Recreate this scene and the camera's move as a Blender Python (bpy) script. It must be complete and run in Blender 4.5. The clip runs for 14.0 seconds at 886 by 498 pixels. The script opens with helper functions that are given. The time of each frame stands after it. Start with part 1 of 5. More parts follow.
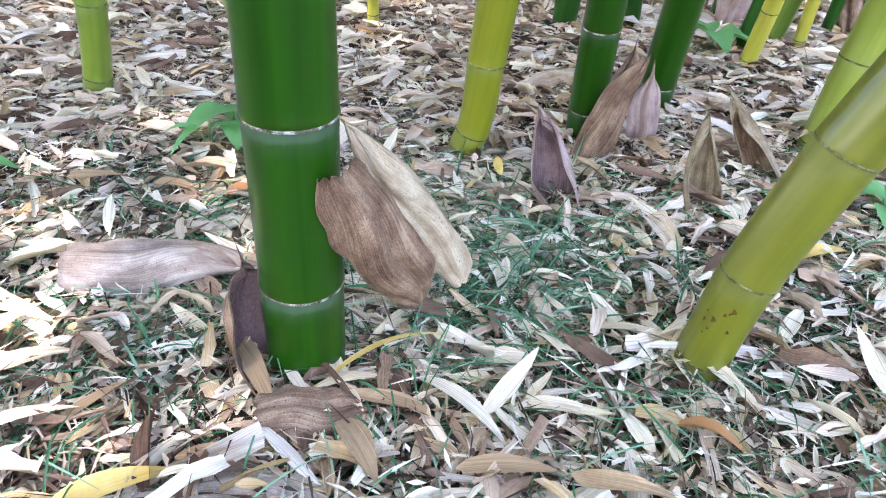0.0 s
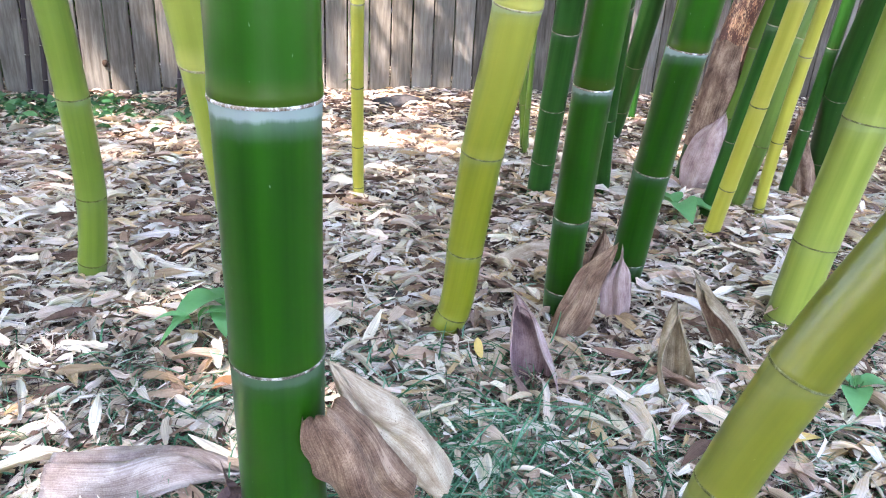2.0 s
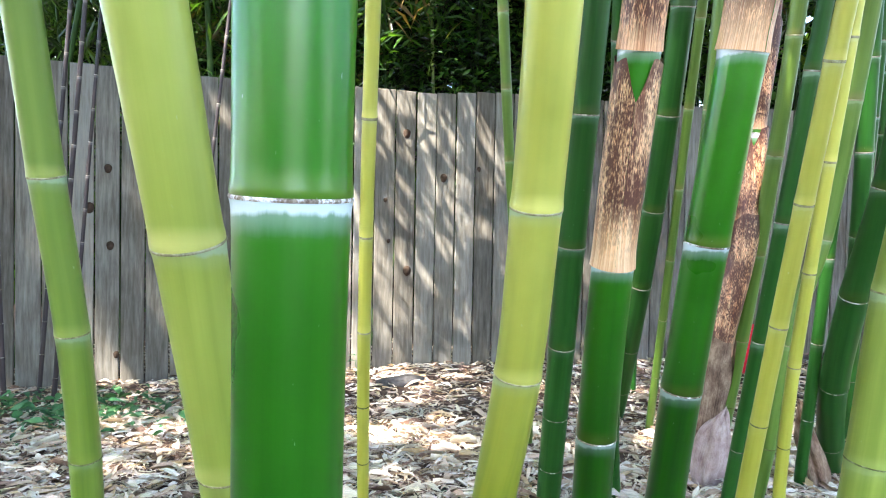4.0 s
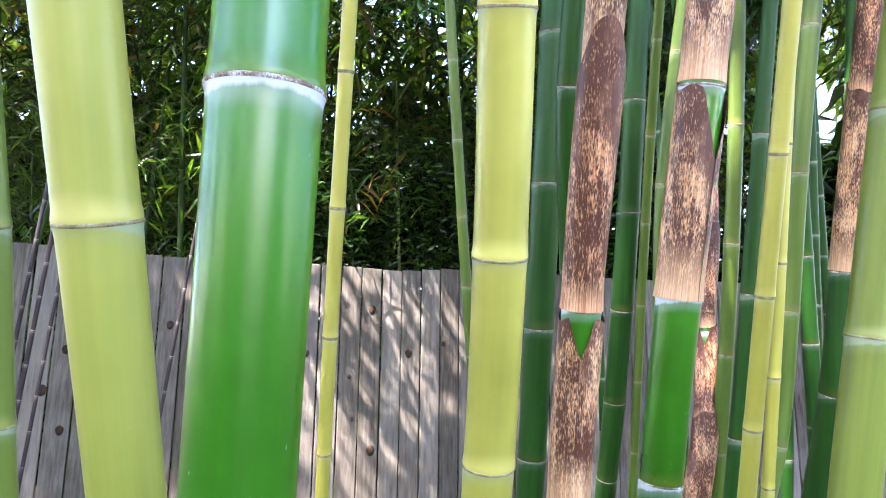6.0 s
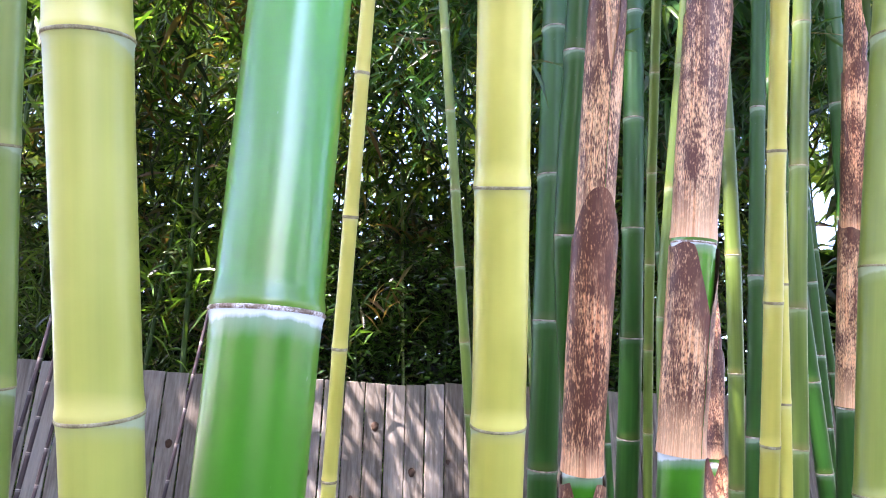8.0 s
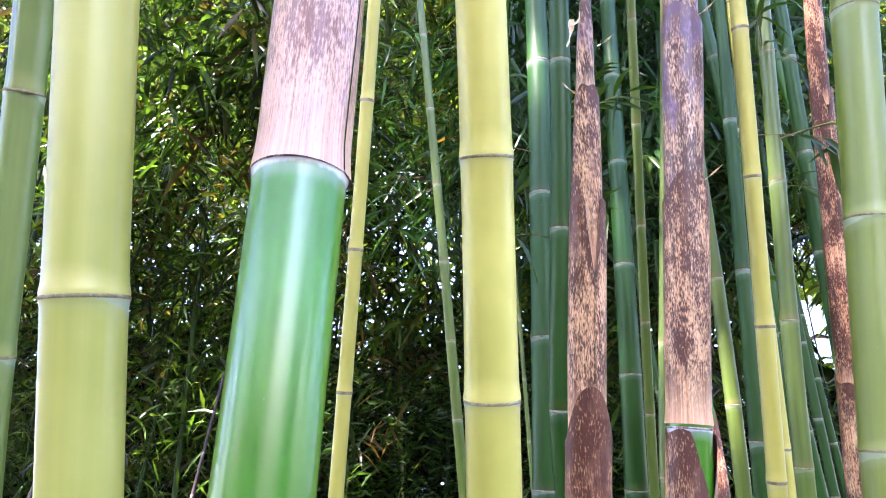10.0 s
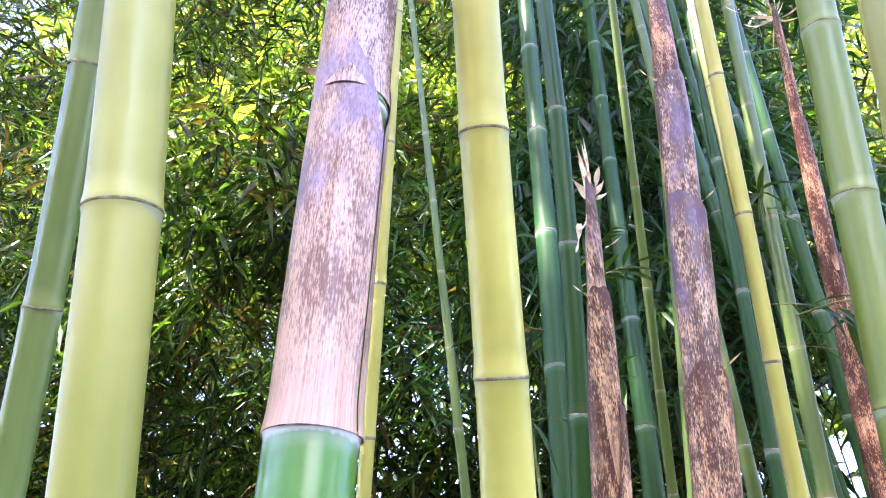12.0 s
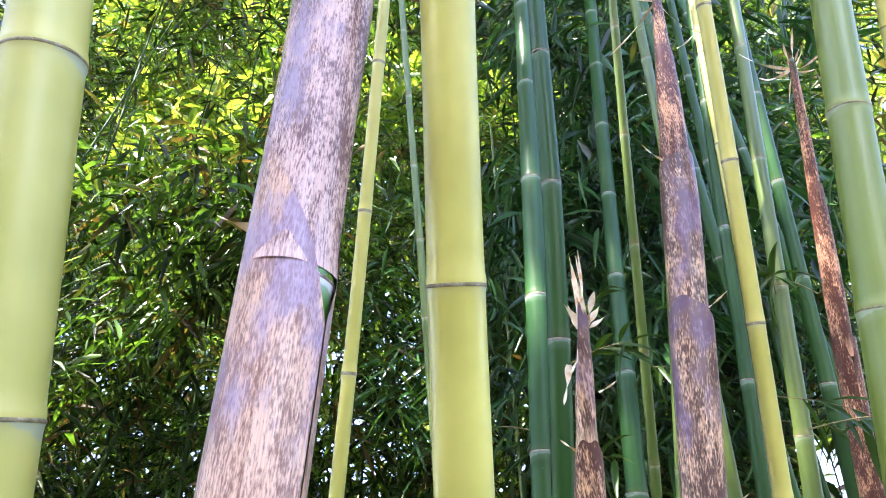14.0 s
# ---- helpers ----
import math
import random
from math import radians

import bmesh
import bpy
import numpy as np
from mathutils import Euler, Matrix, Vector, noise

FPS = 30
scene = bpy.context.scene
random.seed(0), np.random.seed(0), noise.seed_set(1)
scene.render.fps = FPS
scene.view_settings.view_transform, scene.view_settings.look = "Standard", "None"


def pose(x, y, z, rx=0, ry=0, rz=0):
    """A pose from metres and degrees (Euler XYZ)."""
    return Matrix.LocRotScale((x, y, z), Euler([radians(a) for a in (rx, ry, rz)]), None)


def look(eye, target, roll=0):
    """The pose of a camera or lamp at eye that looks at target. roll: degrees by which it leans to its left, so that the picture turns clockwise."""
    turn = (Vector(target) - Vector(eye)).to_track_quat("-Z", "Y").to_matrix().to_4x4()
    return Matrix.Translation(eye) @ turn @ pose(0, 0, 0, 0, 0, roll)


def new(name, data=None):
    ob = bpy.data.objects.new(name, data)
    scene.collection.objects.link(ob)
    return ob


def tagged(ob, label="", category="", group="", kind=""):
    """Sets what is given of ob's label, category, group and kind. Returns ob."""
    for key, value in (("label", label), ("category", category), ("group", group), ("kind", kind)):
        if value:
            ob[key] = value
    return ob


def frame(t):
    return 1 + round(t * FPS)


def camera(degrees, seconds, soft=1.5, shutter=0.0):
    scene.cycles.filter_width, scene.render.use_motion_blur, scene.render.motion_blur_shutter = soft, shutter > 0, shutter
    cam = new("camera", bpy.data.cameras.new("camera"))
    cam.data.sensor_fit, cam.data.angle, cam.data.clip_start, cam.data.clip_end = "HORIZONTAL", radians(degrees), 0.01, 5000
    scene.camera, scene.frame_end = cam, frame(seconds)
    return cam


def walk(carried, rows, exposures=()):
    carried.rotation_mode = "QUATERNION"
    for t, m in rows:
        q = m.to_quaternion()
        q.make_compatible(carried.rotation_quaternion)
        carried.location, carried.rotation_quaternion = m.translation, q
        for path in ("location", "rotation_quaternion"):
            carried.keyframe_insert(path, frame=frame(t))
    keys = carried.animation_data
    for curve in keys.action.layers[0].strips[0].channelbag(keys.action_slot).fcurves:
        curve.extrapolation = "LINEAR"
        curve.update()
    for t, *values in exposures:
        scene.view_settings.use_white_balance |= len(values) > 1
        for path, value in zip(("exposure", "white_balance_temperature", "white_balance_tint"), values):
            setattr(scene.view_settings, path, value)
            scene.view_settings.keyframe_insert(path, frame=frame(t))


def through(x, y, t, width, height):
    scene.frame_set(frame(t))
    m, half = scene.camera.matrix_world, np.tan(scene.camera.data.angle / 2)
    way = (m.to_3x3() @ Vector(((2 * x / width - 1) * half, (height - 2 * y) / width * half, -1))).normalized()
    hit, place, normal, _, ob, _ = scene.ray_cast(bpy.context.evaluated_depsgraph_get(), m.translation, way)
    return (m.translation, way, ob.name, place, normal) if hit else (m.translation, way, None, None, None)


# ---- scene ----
cam = camera(66.0, 14.0, 1.1)
PATH = [
    (0, (0.1631, -0.0037, 0.5581), (0.0892, 1.6787, -0.5209), 3.92),
    (0.5, (0.1595, 0, 0.5719), (0.0738, 1.7033, -0.473), 3.23),
    (1, (0.1558, 0.0043, 0.6034), (0.0588, 1.7739, -0.3233), 2.91),
    (1.5, (0.158, 0.0047, 0.6322), (0.0691, 1.8199, -0.2026), 3.07),
    (2, (0.163, 0.006, 0.6673), (0.1012, 1.8611, -0.0775), 3.31),
    (2.5, (0.1662, 0.0029, 0.696), (0.1202, 1.8964, 0.0538), 3.17),
    (3, (0.1636, 0.0157, 0.7404), (0.0581, 1.9647, 0.3046), 1.08),
    (3.5, (0.151, 0.0239, 0.8003), (0.033, 2.004, 0.5441), 1.53),
    (4, (0.1457, 0.0051, 0.8681), (0.0505, 2.002, 0.8118), 1.09),
    (4.2, (0.1481, -0.0016, 0.8908), (0.0969, 1.9977, 0.9013), 1.47),
    (6.3, (0.1694, -0.0521, 1.0441), (0.1605, 1.9009, 1.4747), 0.64),
    (6.5, (0.1705, -0.0576, 1.0546), (0.1538, 1.8879, 1.5181), 0.60),
    (7, (0.1718, -0.0702, 1.0802), (0.1767, 1.8529, 1.6293), 0.54),
    (7.5, (0.1738, -0.0801, 1.0975), (0.1672, 1.825, 1.7062), 0.70),
    (8, (0.1773, -0.0914, 1.1204), (0.1493, 1.7957, 1.7822), 0.78),
    (8.2, (0.1801, -0.0971, 1.1307), (0.1322, 1.7797, 1.82), 0.27),
    (10.3, (0.1986, -0.1651, 1.2632), (0.1903, 1.5723, 2.2539), -1.24),
    (10.5, (0.2117, -0.1614, 1.2725), (0.2141, 1.5642, 2.2836), -1.86),
    (11, (0.2244, -0.1864, 1.3159), (0.2299, 1.4683, 2.4392), -2.42),
    (11.5, (0.1967, -0.2088, 1.34), (0.1538, 1.3807, 2.5531), -1.68),
    (12, (0.193, -0.2258, 1.3622), (0.1475, 1.3151, 2.6365), -1.39),
    (12.5, (0.1934, -0.2539, 1.3908), (0.1975, 1.228, 2.7341), -2.20),
    (13, (0.2073, -0.2672, 1.4134), (0.2223, 1.1607, 2.8136), -2.80),
    (13.5, (0.2305, -0.2638, 1.4803), (0.2111, 1.1847, 2.8592), -1.28),
    (14, (0.2394, -0.2439, 1.6568), (0.2009, 1.3268, 2.8943), -0.12),
]
walk(cam, [(t, look(eye, target, roll)) for t, eye, target, roll in PATH],
     [(0, 3.85, 6800, 24), (1.5, 3.9, 6550, 26), (2.5, 3.85, 6500, 24), (3.2, 3.9, 6400, 14), (4.2, 3.82, 6350, 12), (6.3, 3.8, 6300, 30), (8.2, 3.74, 6250, 38), (10.3, 3.66, 6150, 40), (12, 3.58, 6150, 38), (14, 3.4, 6200, 31)])
# ---- end of camera

# ---------------------------------------------------------------- light
SUN = Vector((-0.34, -0.42, 0.84)).normalized()
world = bpy.data.worlds.new("sky")
scene.world = world
world.use_nodes = True
wn = world.node_tree.nodes
sky = wn.new("ShaderNodeTexSky")
sky.sky_type, sky.sun_disc = "NISHITA", False
sky.sun_elevation = math.asin(SUN.z)
sky.sun_rotation = math.atan2(SUN.x, SUN.y)
wn["Background"].inputs[1].default_value = 0.15
world.node_tree.links.new(sky.outputs[0], wn["Background"].inputs[0])
sun = new("sun", bpy.data.lights.new("sun", "SUN"))
sun.data.energy, sun.data.angle, sun.data.color = 4.5, radians(0.53), (1.0, 0.95, 0.86)
sun.matrix_world = look(SUN * 30, (0, 0, 0))


# ---------------------------------------------------------------- materials
class Mat:
    """A small wrapper round a node material."""

    def __init__(self, name, rough=0.6, spec=0.5):
        self.m = bpy.data.materials.new(name)
        self.m.use_nodes = True
        self.t = self.m.node_tree
        self.b = self.t.nodes["Principled BSDF"]
        self.b.inputs["Roughness"].default_value = rough
        self.b.inputs["Specular IOR Level"].default_value = spec

    def n(self, kind, **values):
        node = self.t.nodes.new("ShaderNode" + kind)
        for key, value in values.items():
            if key in node.inputs:
                node.inputs[key].default_value = value
        return node

    def link(self, a, b):
        self.t.links.new(a, b)
        return b

    def coords(self, kind="Object", scale=(1, 1, 1)):
        mp = self.n("Mapping")
        mp.inputs["Scale"].default_value = scale
        if kind in ("skin", "ends"):
            uv = self.n("UVMap")
            uv.uv_map = kind
            self.link(uv.outputs[0], mp.inputs[0])
        elif kind == "World":
            self.link(self.n("NewGeometry").outputs["Position"], mp.inputs[0])
        else:
            self.link(self.n("TexCoord").outputs[kind], mp.inputs[0])
        return mp.outputs[0]

    def noise(self, vec, scale, detail=4.0, rough=0.55):
        t = self.n("TexNoise", Scale=scale, Detail=detail, Roughness=rough)
        self.link(vec, t.inputs["Vector"])
        return t.outputs[0]

    def ramp(self, fac, stops):
        r = self.n("ValToRGB")
        while len(r.color_ramp.elements) < len(stops):
            r.color_ramp.elements.new(0.5)
        for e, (p, c) in zip(r.color_ramp.elements, stops):
            e.position, e.color = p, (*c, 1) if len(c) == 3 else c
        self.link(fac, r.inputs[0])
        return r.outputs[0]

    def mix(self, fac, a, b, mode="MIX"):
        x = self.n("Mix")
        x.data_type, x.blend_type = "RGBA", mode
        for src, slot in ((fac, 0), (a, 6), (b, 7)):
            if isinstance(src, (int, float)):
                x.inputs[slot].default_value = src
            elif isinstance(src, tuple):
                x.inputs[slot].default_value = (*src, 1)
            else:
                self.link(src, x.inputs[slot])
        return x.outputs[2]

    def math(self, op, a, b=0.0, c=0.0):
        x = self.n("Math")
        x.operation = op
        for src, slot in ((a, 0), (b, 1), (c, 2)):
            if isinstance(src, (int, float)):
                x.inputs[slot].default_value = src
            else:
                self.link(src, x.inputs[slot])
        return x.outputs[0]

    def colour(self, out):
        self.link(out, self.b.inputs["Base Color"])

    def bump(self, height, strength=0.3, distance=0.002):
        b = self.n("Bump", Strength=strength, Distance=distance)
        self.link(height, b.inputs["Height"])
        self.link(b.outputs[0], self.b.inputs["Normal"])


def culm_material(name, deep, light, wax, band, rough=0.28, bloom=0.25, skylight_share=0.3, coat=0.3, high=None, spec=0.8, up=(0.5, 2.4)):
    """Skin of a culm: lengthwise streaks, a waxy bloom under each node and a tinted zone above it."""
    k = Mat(name, rough, spec)
    k.b.inputs["Coat Roughness"].default_value, k.b.inputs["Coat IOR"].default_value = 0.22, 1.75
    streak = k.noise(k.coords("skin", (60, 1.2, 1)), 1.0, 5)
    patch = k.noise(k.coords("World"), 6.0, 3)
    base = k.mix(k.ramp(streak, [(0.3, (0, 0, 0)), (0.7, (1, 1, 1))]), deep, light)
    base = k.mix(k.math("MULTIPLY", patch, 0.45), base, light)
    ends = k.n("SeparateXYZ")
    uv = k.n("UVMap")
    uv.uv_map = "ends"
    k.link(uv.outputs[0], ends.inputs[0])
    ragged = k.math("MULTIPLY", k.noise(k.coords("skin", (90, 14, 1)), 1.0, 4), 0.010)
    height = k.n("SeparateXYZ")
    k.link(k.n("NewGeometry").outputs["Position"], height.inputs[0])
    fresh = k.n("MapRange")
    for slot, value in ((1, 0.35), (2, 1.0), (3, 0.06), (4, 1.0)):
        fresh.inputs[slot].default_value = value
    k.link(height.outputs[2], fresh.inputs[0])
    gloss = k.n("MapRange")
    for slot, value in ((1, 1.0), (2, 1.45), (3, 0.2 * coat), (4, coat)):
        gloss.inputs[slot].default_value = value
    k.link(height.outputs[2], gloss.inputs[0])
    k.link(gloss.outputs[0], k.b.inputs["Coat Weight"])
    # bloom: strongest just below the upper node, and on the younger upper part
    under = k.math("SUBTRACT", k.math("ADD", ends.outputs[0], ragged), 0.005)
    near = k.ramp(under, [(0.0, (1, 1, 1)), (0.012, (0.97, 0.97, 0.97)), (0.0155, (0.25, 0.25, 0.25)), (0.032, (0, 0, 0))])
    above = k.ramp(ends.outputs[1], [(0.0, (1, 1, 1)), (0.007, (0.75, 0.75, 0.75)), (0.02, (0, 0, 0))])
    base = k.mix(k.math("MULTIPLY", above, k.math("MULTIPLY", fresh.outputs[0], 0.75)), base, band)
    # stronger light higher up is painted in: the skin blends to its high tone
    skylight = k.n("MapRange")
    for slot, value in ((1, up[0]), (2, up[1]), (3, 0.0), (4, skylight_share)):
        skylight.inputs[slot].default_value = value
    k.link(height.outputs[2], skylight.inputs[0])
    base = k.mix(k.math("MULTIPLY", skylight.outputs[0], k.math("ADD", patch, 0.35)), base, high or wax)
    base = k.mix(k.math("MULTIPLY", k.math("MULTIPLY", near, bloom), fresh.outputs[0]), base, wax)
    # small scratches and specks
    speck = k.ramp(k.noise(k.coords("skin", (160, 60, 1)), 1.0, 2), [(0.74, (0, 0, 0)), (0.78, (1, 1, 1))])
    base = k.mix(k.math("MULTIPLY", speck, 0.25), base, wax)
    k.colour(base)
    r = k.math("ADD", k.math("MULTIPLY", near, 0.35), k.math("MULTIPLY_ADD", patch, 0.16, rough - 0.08))
    k.link(r, k.b.inputs["Roughness"])
    k.bump(streak, 0.12, 0.0008)
    return k.m


def plain_material(name, stops, scale, rough, bump=0.3, dist=0.003, stretch=(1, 1, 1), spec=0.1, per="", vary=0.5, through=0.0, warm=(1.0, 1.0, 0.45), vein=0.0):
    """A natural surface: noise at two scales through a colour ramp, with variation from piece to piece."""
    k = Mat(name, rough, spec)
    vec = k.coords("Object", stretch) if per != "world" else k.coords("World", stretch)
    big, fine = k.noise(vec, scale, 5), k.noise(vec, scale * 7, 4)
    fac = k.math("ADD", k.math("MULTIPLY", big, 0.65), k.math("MULTIPLY", fine, 0.35))
    if per in ("island", "object"):
        rnd = k.n("NewGeometry").outputs["Random Per Island"] if per == "island" else k.n("ObjectInfo").outputs["Random"]
        fac = k.math("ADD", k.math("MULTIPLY", fac, 1 - vary), k.math("MULTIPLY", rnd, vary))
    col = k.ramp(fac, stops)
    height = fine
    if vein:
        # fine ribs along the leaf
        rib = k.noise(k.coords("skin", (900, 9, 1)), 1.0, 3)
        col = k.mix(vein, col, k.ramp(rib, [(0.3, (0.55, 0.5, 0.46)), (0.62, (1.1, 1.1, 1.1))]), "MULTIPLY")
        height = k.math("ADD", fine, rib)
    k.colour(col)
    k.bump(height, bump, dist)
    if through:
        # thin leaves let light through
        col = k.b.inputs["Base Color"].links[0].from_socket
        tr = k.n("BsdfTranslucent")
        k.link(k.mix(1.0, col, warm, "MULTIPLY"), tr.inputs[0])
        mx = k.n("MixShader", Fac=through)
        k.link(k.b.outputs[0], mx.inputs[1])
        k.link(tr.outputs[0], mx.inputs[2])
        k.link(mx.outputs[0], k.t.nodes["Material Output"].inputs[0])
    return k.m


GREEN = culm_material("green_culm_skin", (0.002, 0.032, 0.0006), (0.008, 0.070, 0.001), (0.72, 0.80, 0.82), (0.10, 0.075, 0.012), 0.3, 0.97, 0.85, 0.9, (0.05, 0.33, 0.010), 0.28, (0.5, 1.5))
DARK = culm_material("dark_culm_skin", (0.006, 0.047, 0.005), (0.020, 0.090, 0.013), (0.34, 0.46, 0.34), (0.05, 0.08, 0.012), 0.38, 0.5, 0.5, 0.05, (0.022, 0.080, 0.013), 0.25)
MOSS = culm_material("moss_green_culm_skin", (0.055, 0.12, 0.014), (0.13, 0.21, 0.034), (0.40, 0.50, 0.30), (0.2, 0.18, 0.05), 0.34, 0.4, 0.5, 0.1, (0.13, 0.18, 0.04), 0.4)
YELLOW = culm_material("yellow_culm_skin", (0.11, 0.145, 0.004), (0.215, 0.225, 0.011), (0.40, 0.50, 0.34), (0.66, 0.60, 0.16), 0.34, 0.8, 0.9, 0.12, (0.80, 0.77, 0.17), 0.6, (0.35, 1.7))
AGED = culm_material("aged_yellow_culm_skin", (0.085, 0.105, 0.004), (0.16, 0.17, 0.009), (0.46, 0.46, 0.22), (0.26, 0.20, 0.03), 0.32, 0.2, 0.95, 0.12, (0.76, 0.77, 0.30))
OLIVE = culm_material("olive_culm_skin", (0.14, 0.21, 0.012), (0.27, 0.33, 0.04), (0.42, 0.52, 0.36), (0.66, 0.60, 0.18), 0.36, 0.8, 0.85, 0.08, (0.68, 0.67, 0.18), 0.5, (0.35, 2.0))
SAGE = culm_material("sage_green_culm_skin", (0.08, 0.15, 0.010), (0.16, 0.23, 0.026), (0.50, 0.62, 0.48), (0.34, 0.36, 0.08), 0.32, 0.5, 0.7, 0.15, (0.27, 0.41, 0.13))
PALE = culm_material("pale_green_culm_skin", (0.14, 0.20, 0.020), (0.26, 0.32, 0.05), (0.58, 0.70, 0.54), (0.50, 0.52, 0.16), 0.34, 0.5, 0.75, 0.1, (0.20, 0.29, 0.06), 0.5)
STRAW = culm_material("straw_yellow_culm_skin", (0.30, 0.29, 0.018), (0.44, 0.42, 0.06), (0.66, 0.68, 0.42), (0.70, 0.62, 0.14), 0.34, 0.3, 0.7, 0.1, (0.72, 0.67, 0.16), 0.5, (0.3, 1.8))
BLACK = culm_material("black_culm_skin", (0.012, 0.009, 0.010), (0.04, 0.028, 0.028), (0.20, 0.18, 0.17), (0.05, 0.04, 0.03), 0.5, 0.6, 0.0, 0.0, None, 0.3)
NODE_WHITE = plain_material("waxy_node", [(0.38, (0.09, 0.06, 0.035)), (0.5, (0.30, 0.24, 0.18)), (0.6, (0.80, 0.80, 0.80))], 70, 0.7)
NODE_OLD = plain_material("old_node", [(0.36, (0.035, 0.03, 0.02)), (0.5, (0.15, 0.13, 0.10)), (0.62, (0.50, 0.48, 0.45))], 90, 0.8)
NODE_MOSS = plain_material("old_mossy_node", [(0.36, (0.05, 0.055, 0.015)), (0.5, (0.12, 0.13, 0.05)), (0.66, (0.30, 0.31, 0.18))], 90, 0.8)
NODE_GREY = plain_material("grey_node", [(0.35, (0.16, 0.14, 0.075)), (0.5, (0.30, 0.27, 0.15)), (0.68, (0.50, 0.48, 0.34))], 60, 0.7)
NODE_RED = plain_material("brown_node", [(0.35, (0.10, 0.07, 0.05)), (0.55, (0.34, 0.30, 0.25)), (0.7, (0.55, 0.54, 0.50))], 60, 0.7)


# ---------------------------------------------------------------- mesh helpers
def mesh_from(name, verts, faces, material, smooth=True):
    me = bpy.data.meshes.new(name)
    me.from_pydata([tuple(map(float, v)) for v in verts], [], [tuple(int(i) for i in q) for q in faces])
    if smooth:
        me.polygons.foreach_set("use_smooth", [True] * len(me.polygons))
    me.materials.append(material)
    me.update()
    return me


def big_mesh(name, verts, quads, material, smooth=True, uv=None):
    """A mesh of many quads from arrays, built at once."""
    me = bpy.data.meshes.new(name)
    verts, quads = np.asarray(verts, np.float32), np.asarray(quads, np.int32)
    me.vertices.add(len(verts))
    me.vertices.foreach_set("co", verts.ravel())
    me.loops.add(quads.size)
    me.loops.foreach_set("vertex_index", quads.ravel())
    me.polygons.add(len(quads))
    me.polygons.foreach_set("loop_start", np.arange(0, quads.size, 4, dtype=np.int32))
    me.polygons.foreach_set("loop_total", np.full(len(quads), 4, np.int32))
    me.polygons.foreach_set("use_smooth", np.full(len(quads), smooth))
    if uv is not None:
        me.uv_layers.new(name="skin").data.foreach_set("uv", np.asarray(uv, np.float32)[quads.ravel()].ravel())
    me.materials.append(material)
    me.update(calc_edges=True)
    me.validate()
    return me


def part(name, me, parent, label=""):
    ob = new(name, me)
    ob.parent = parent
    return tagged(ob, label)


def grid_faces(rows, cols, closed=False):
    out = []
    for i in range(rows - 1):
        for j in range(cols if closed else cols - 1):
            k = (j + 1) % cols
            out.append((i * cols + j, i * cols + k, (i + 1) * cols + k, (i + 1) * cols + j))
    return out


def ground_z(x, y):
    """Height of the soil."""
    h = 0.07 * np.exp(-(((x - 0.95) / 0.6) ** 2 + ((y - 1.75) / 0.55) ** 2)) - 0.02 * np.clip(y - 2.2, 0, 3)
    h = h - 0.035 * np.clip(-x - 0.9, 0, 2) * np.clip(y - 1.5, 0, 2) / 2
    return h + 0.012 * np.sin(3.1 * x + 1.3) * np.cos(2.7 * y) + 0.006 * np.sin(9 * x + 2 * y)


# ---------------------------------------------------------------- ground
SOIL = plain_material("dark_mulchy_soil", [(0.25, (0.03, 0.02, 0.016)), (0.5, (0.085, 0.058, 0.046)), (0.75, (0.18, 0.13, 0.105))], 14, 0.95, 0.8, 0.01, per="world")
axis_x = np.r_[-60, -25, -10, -5, np.linspace(-3.4, 4.2, 150), 6, 12, 25, 60]
axis_y = np.r_[-60, -25, -10, -4, -2, np.linspace(-1, 6, 150), 9, 15, 30, 60]
gx, gy = np.meshgrid(axis_x, axis_y)
near = (np.abs(gx) < 5) & (gy > -2) & (gy < 7)
gz = np.where(near, ground_z(gx, gy), -0.05) + np.where(near, 0.012 * np.sin(23 * gx + 5 * np.sin(17 * gy)) * np.sin(19 * gy), 0)
gv = np.stack([gx, gy, gz - 0.012], -1).reshape(-1, 3)
tagged(new("ground", big_mesh("ground", gv, grid_faces(len(axis_y), len(axis_x)), SOIL)),
       "dark brown mulchy soil under the bamboo grove", "ground", kind="structure")


# ---------------------------------------------------------------- culms
def culm_curve(cx, cy, lo, hi):
    """Centre of a culm at a height: polynomials in z between lo and hi, straight beyond."""
    px, py = np.polynomial.Polynomial(cx), np.polynomial.Polynomial(cy)

    def at(z):
        c = min(max(z, lo), hi)
        return Vector((px(c) + px.deriv()(c) * (z - c), py(c) + py.deriv()(c) * (z - c), z))
    return at


def bent(zs, xs, ys):
    """Centre of a culm that bends more than once: a smooth line through a few heights, straight beyond them."""
    zs, xs, ys = np.array(zs), np.array(xs), np.array(ys)
    tx, ty = np.gradient(xs, zs), np.gradient(ys, zs)

    def at(z):
        c = min(max(z, zs[0]), zs[-1])
        i = min(int(np.searchsorted(zs, c, "right")) - 1, len(zs) - 2)
        h = zs[i + 1] - zs[i]
        t = (c - zs[i]) / h
        a, b, d, e = 2 * t**3 - 3 * t**2 + 1, t**3 - 2 * t**2 + t, -2 * t**3 + 3 * t**2, t**3 - t**2
        k = 0 if z < zs[0] else -1
        go = [a * v[i] + b * h * g[i] + d * v[i + 1] + e * h * g[i + 1] + g[k] * (z - c) for v, g in ((xs, tx), (ys, ty))]
        return Vector((go[0], go[1], z))
    return at


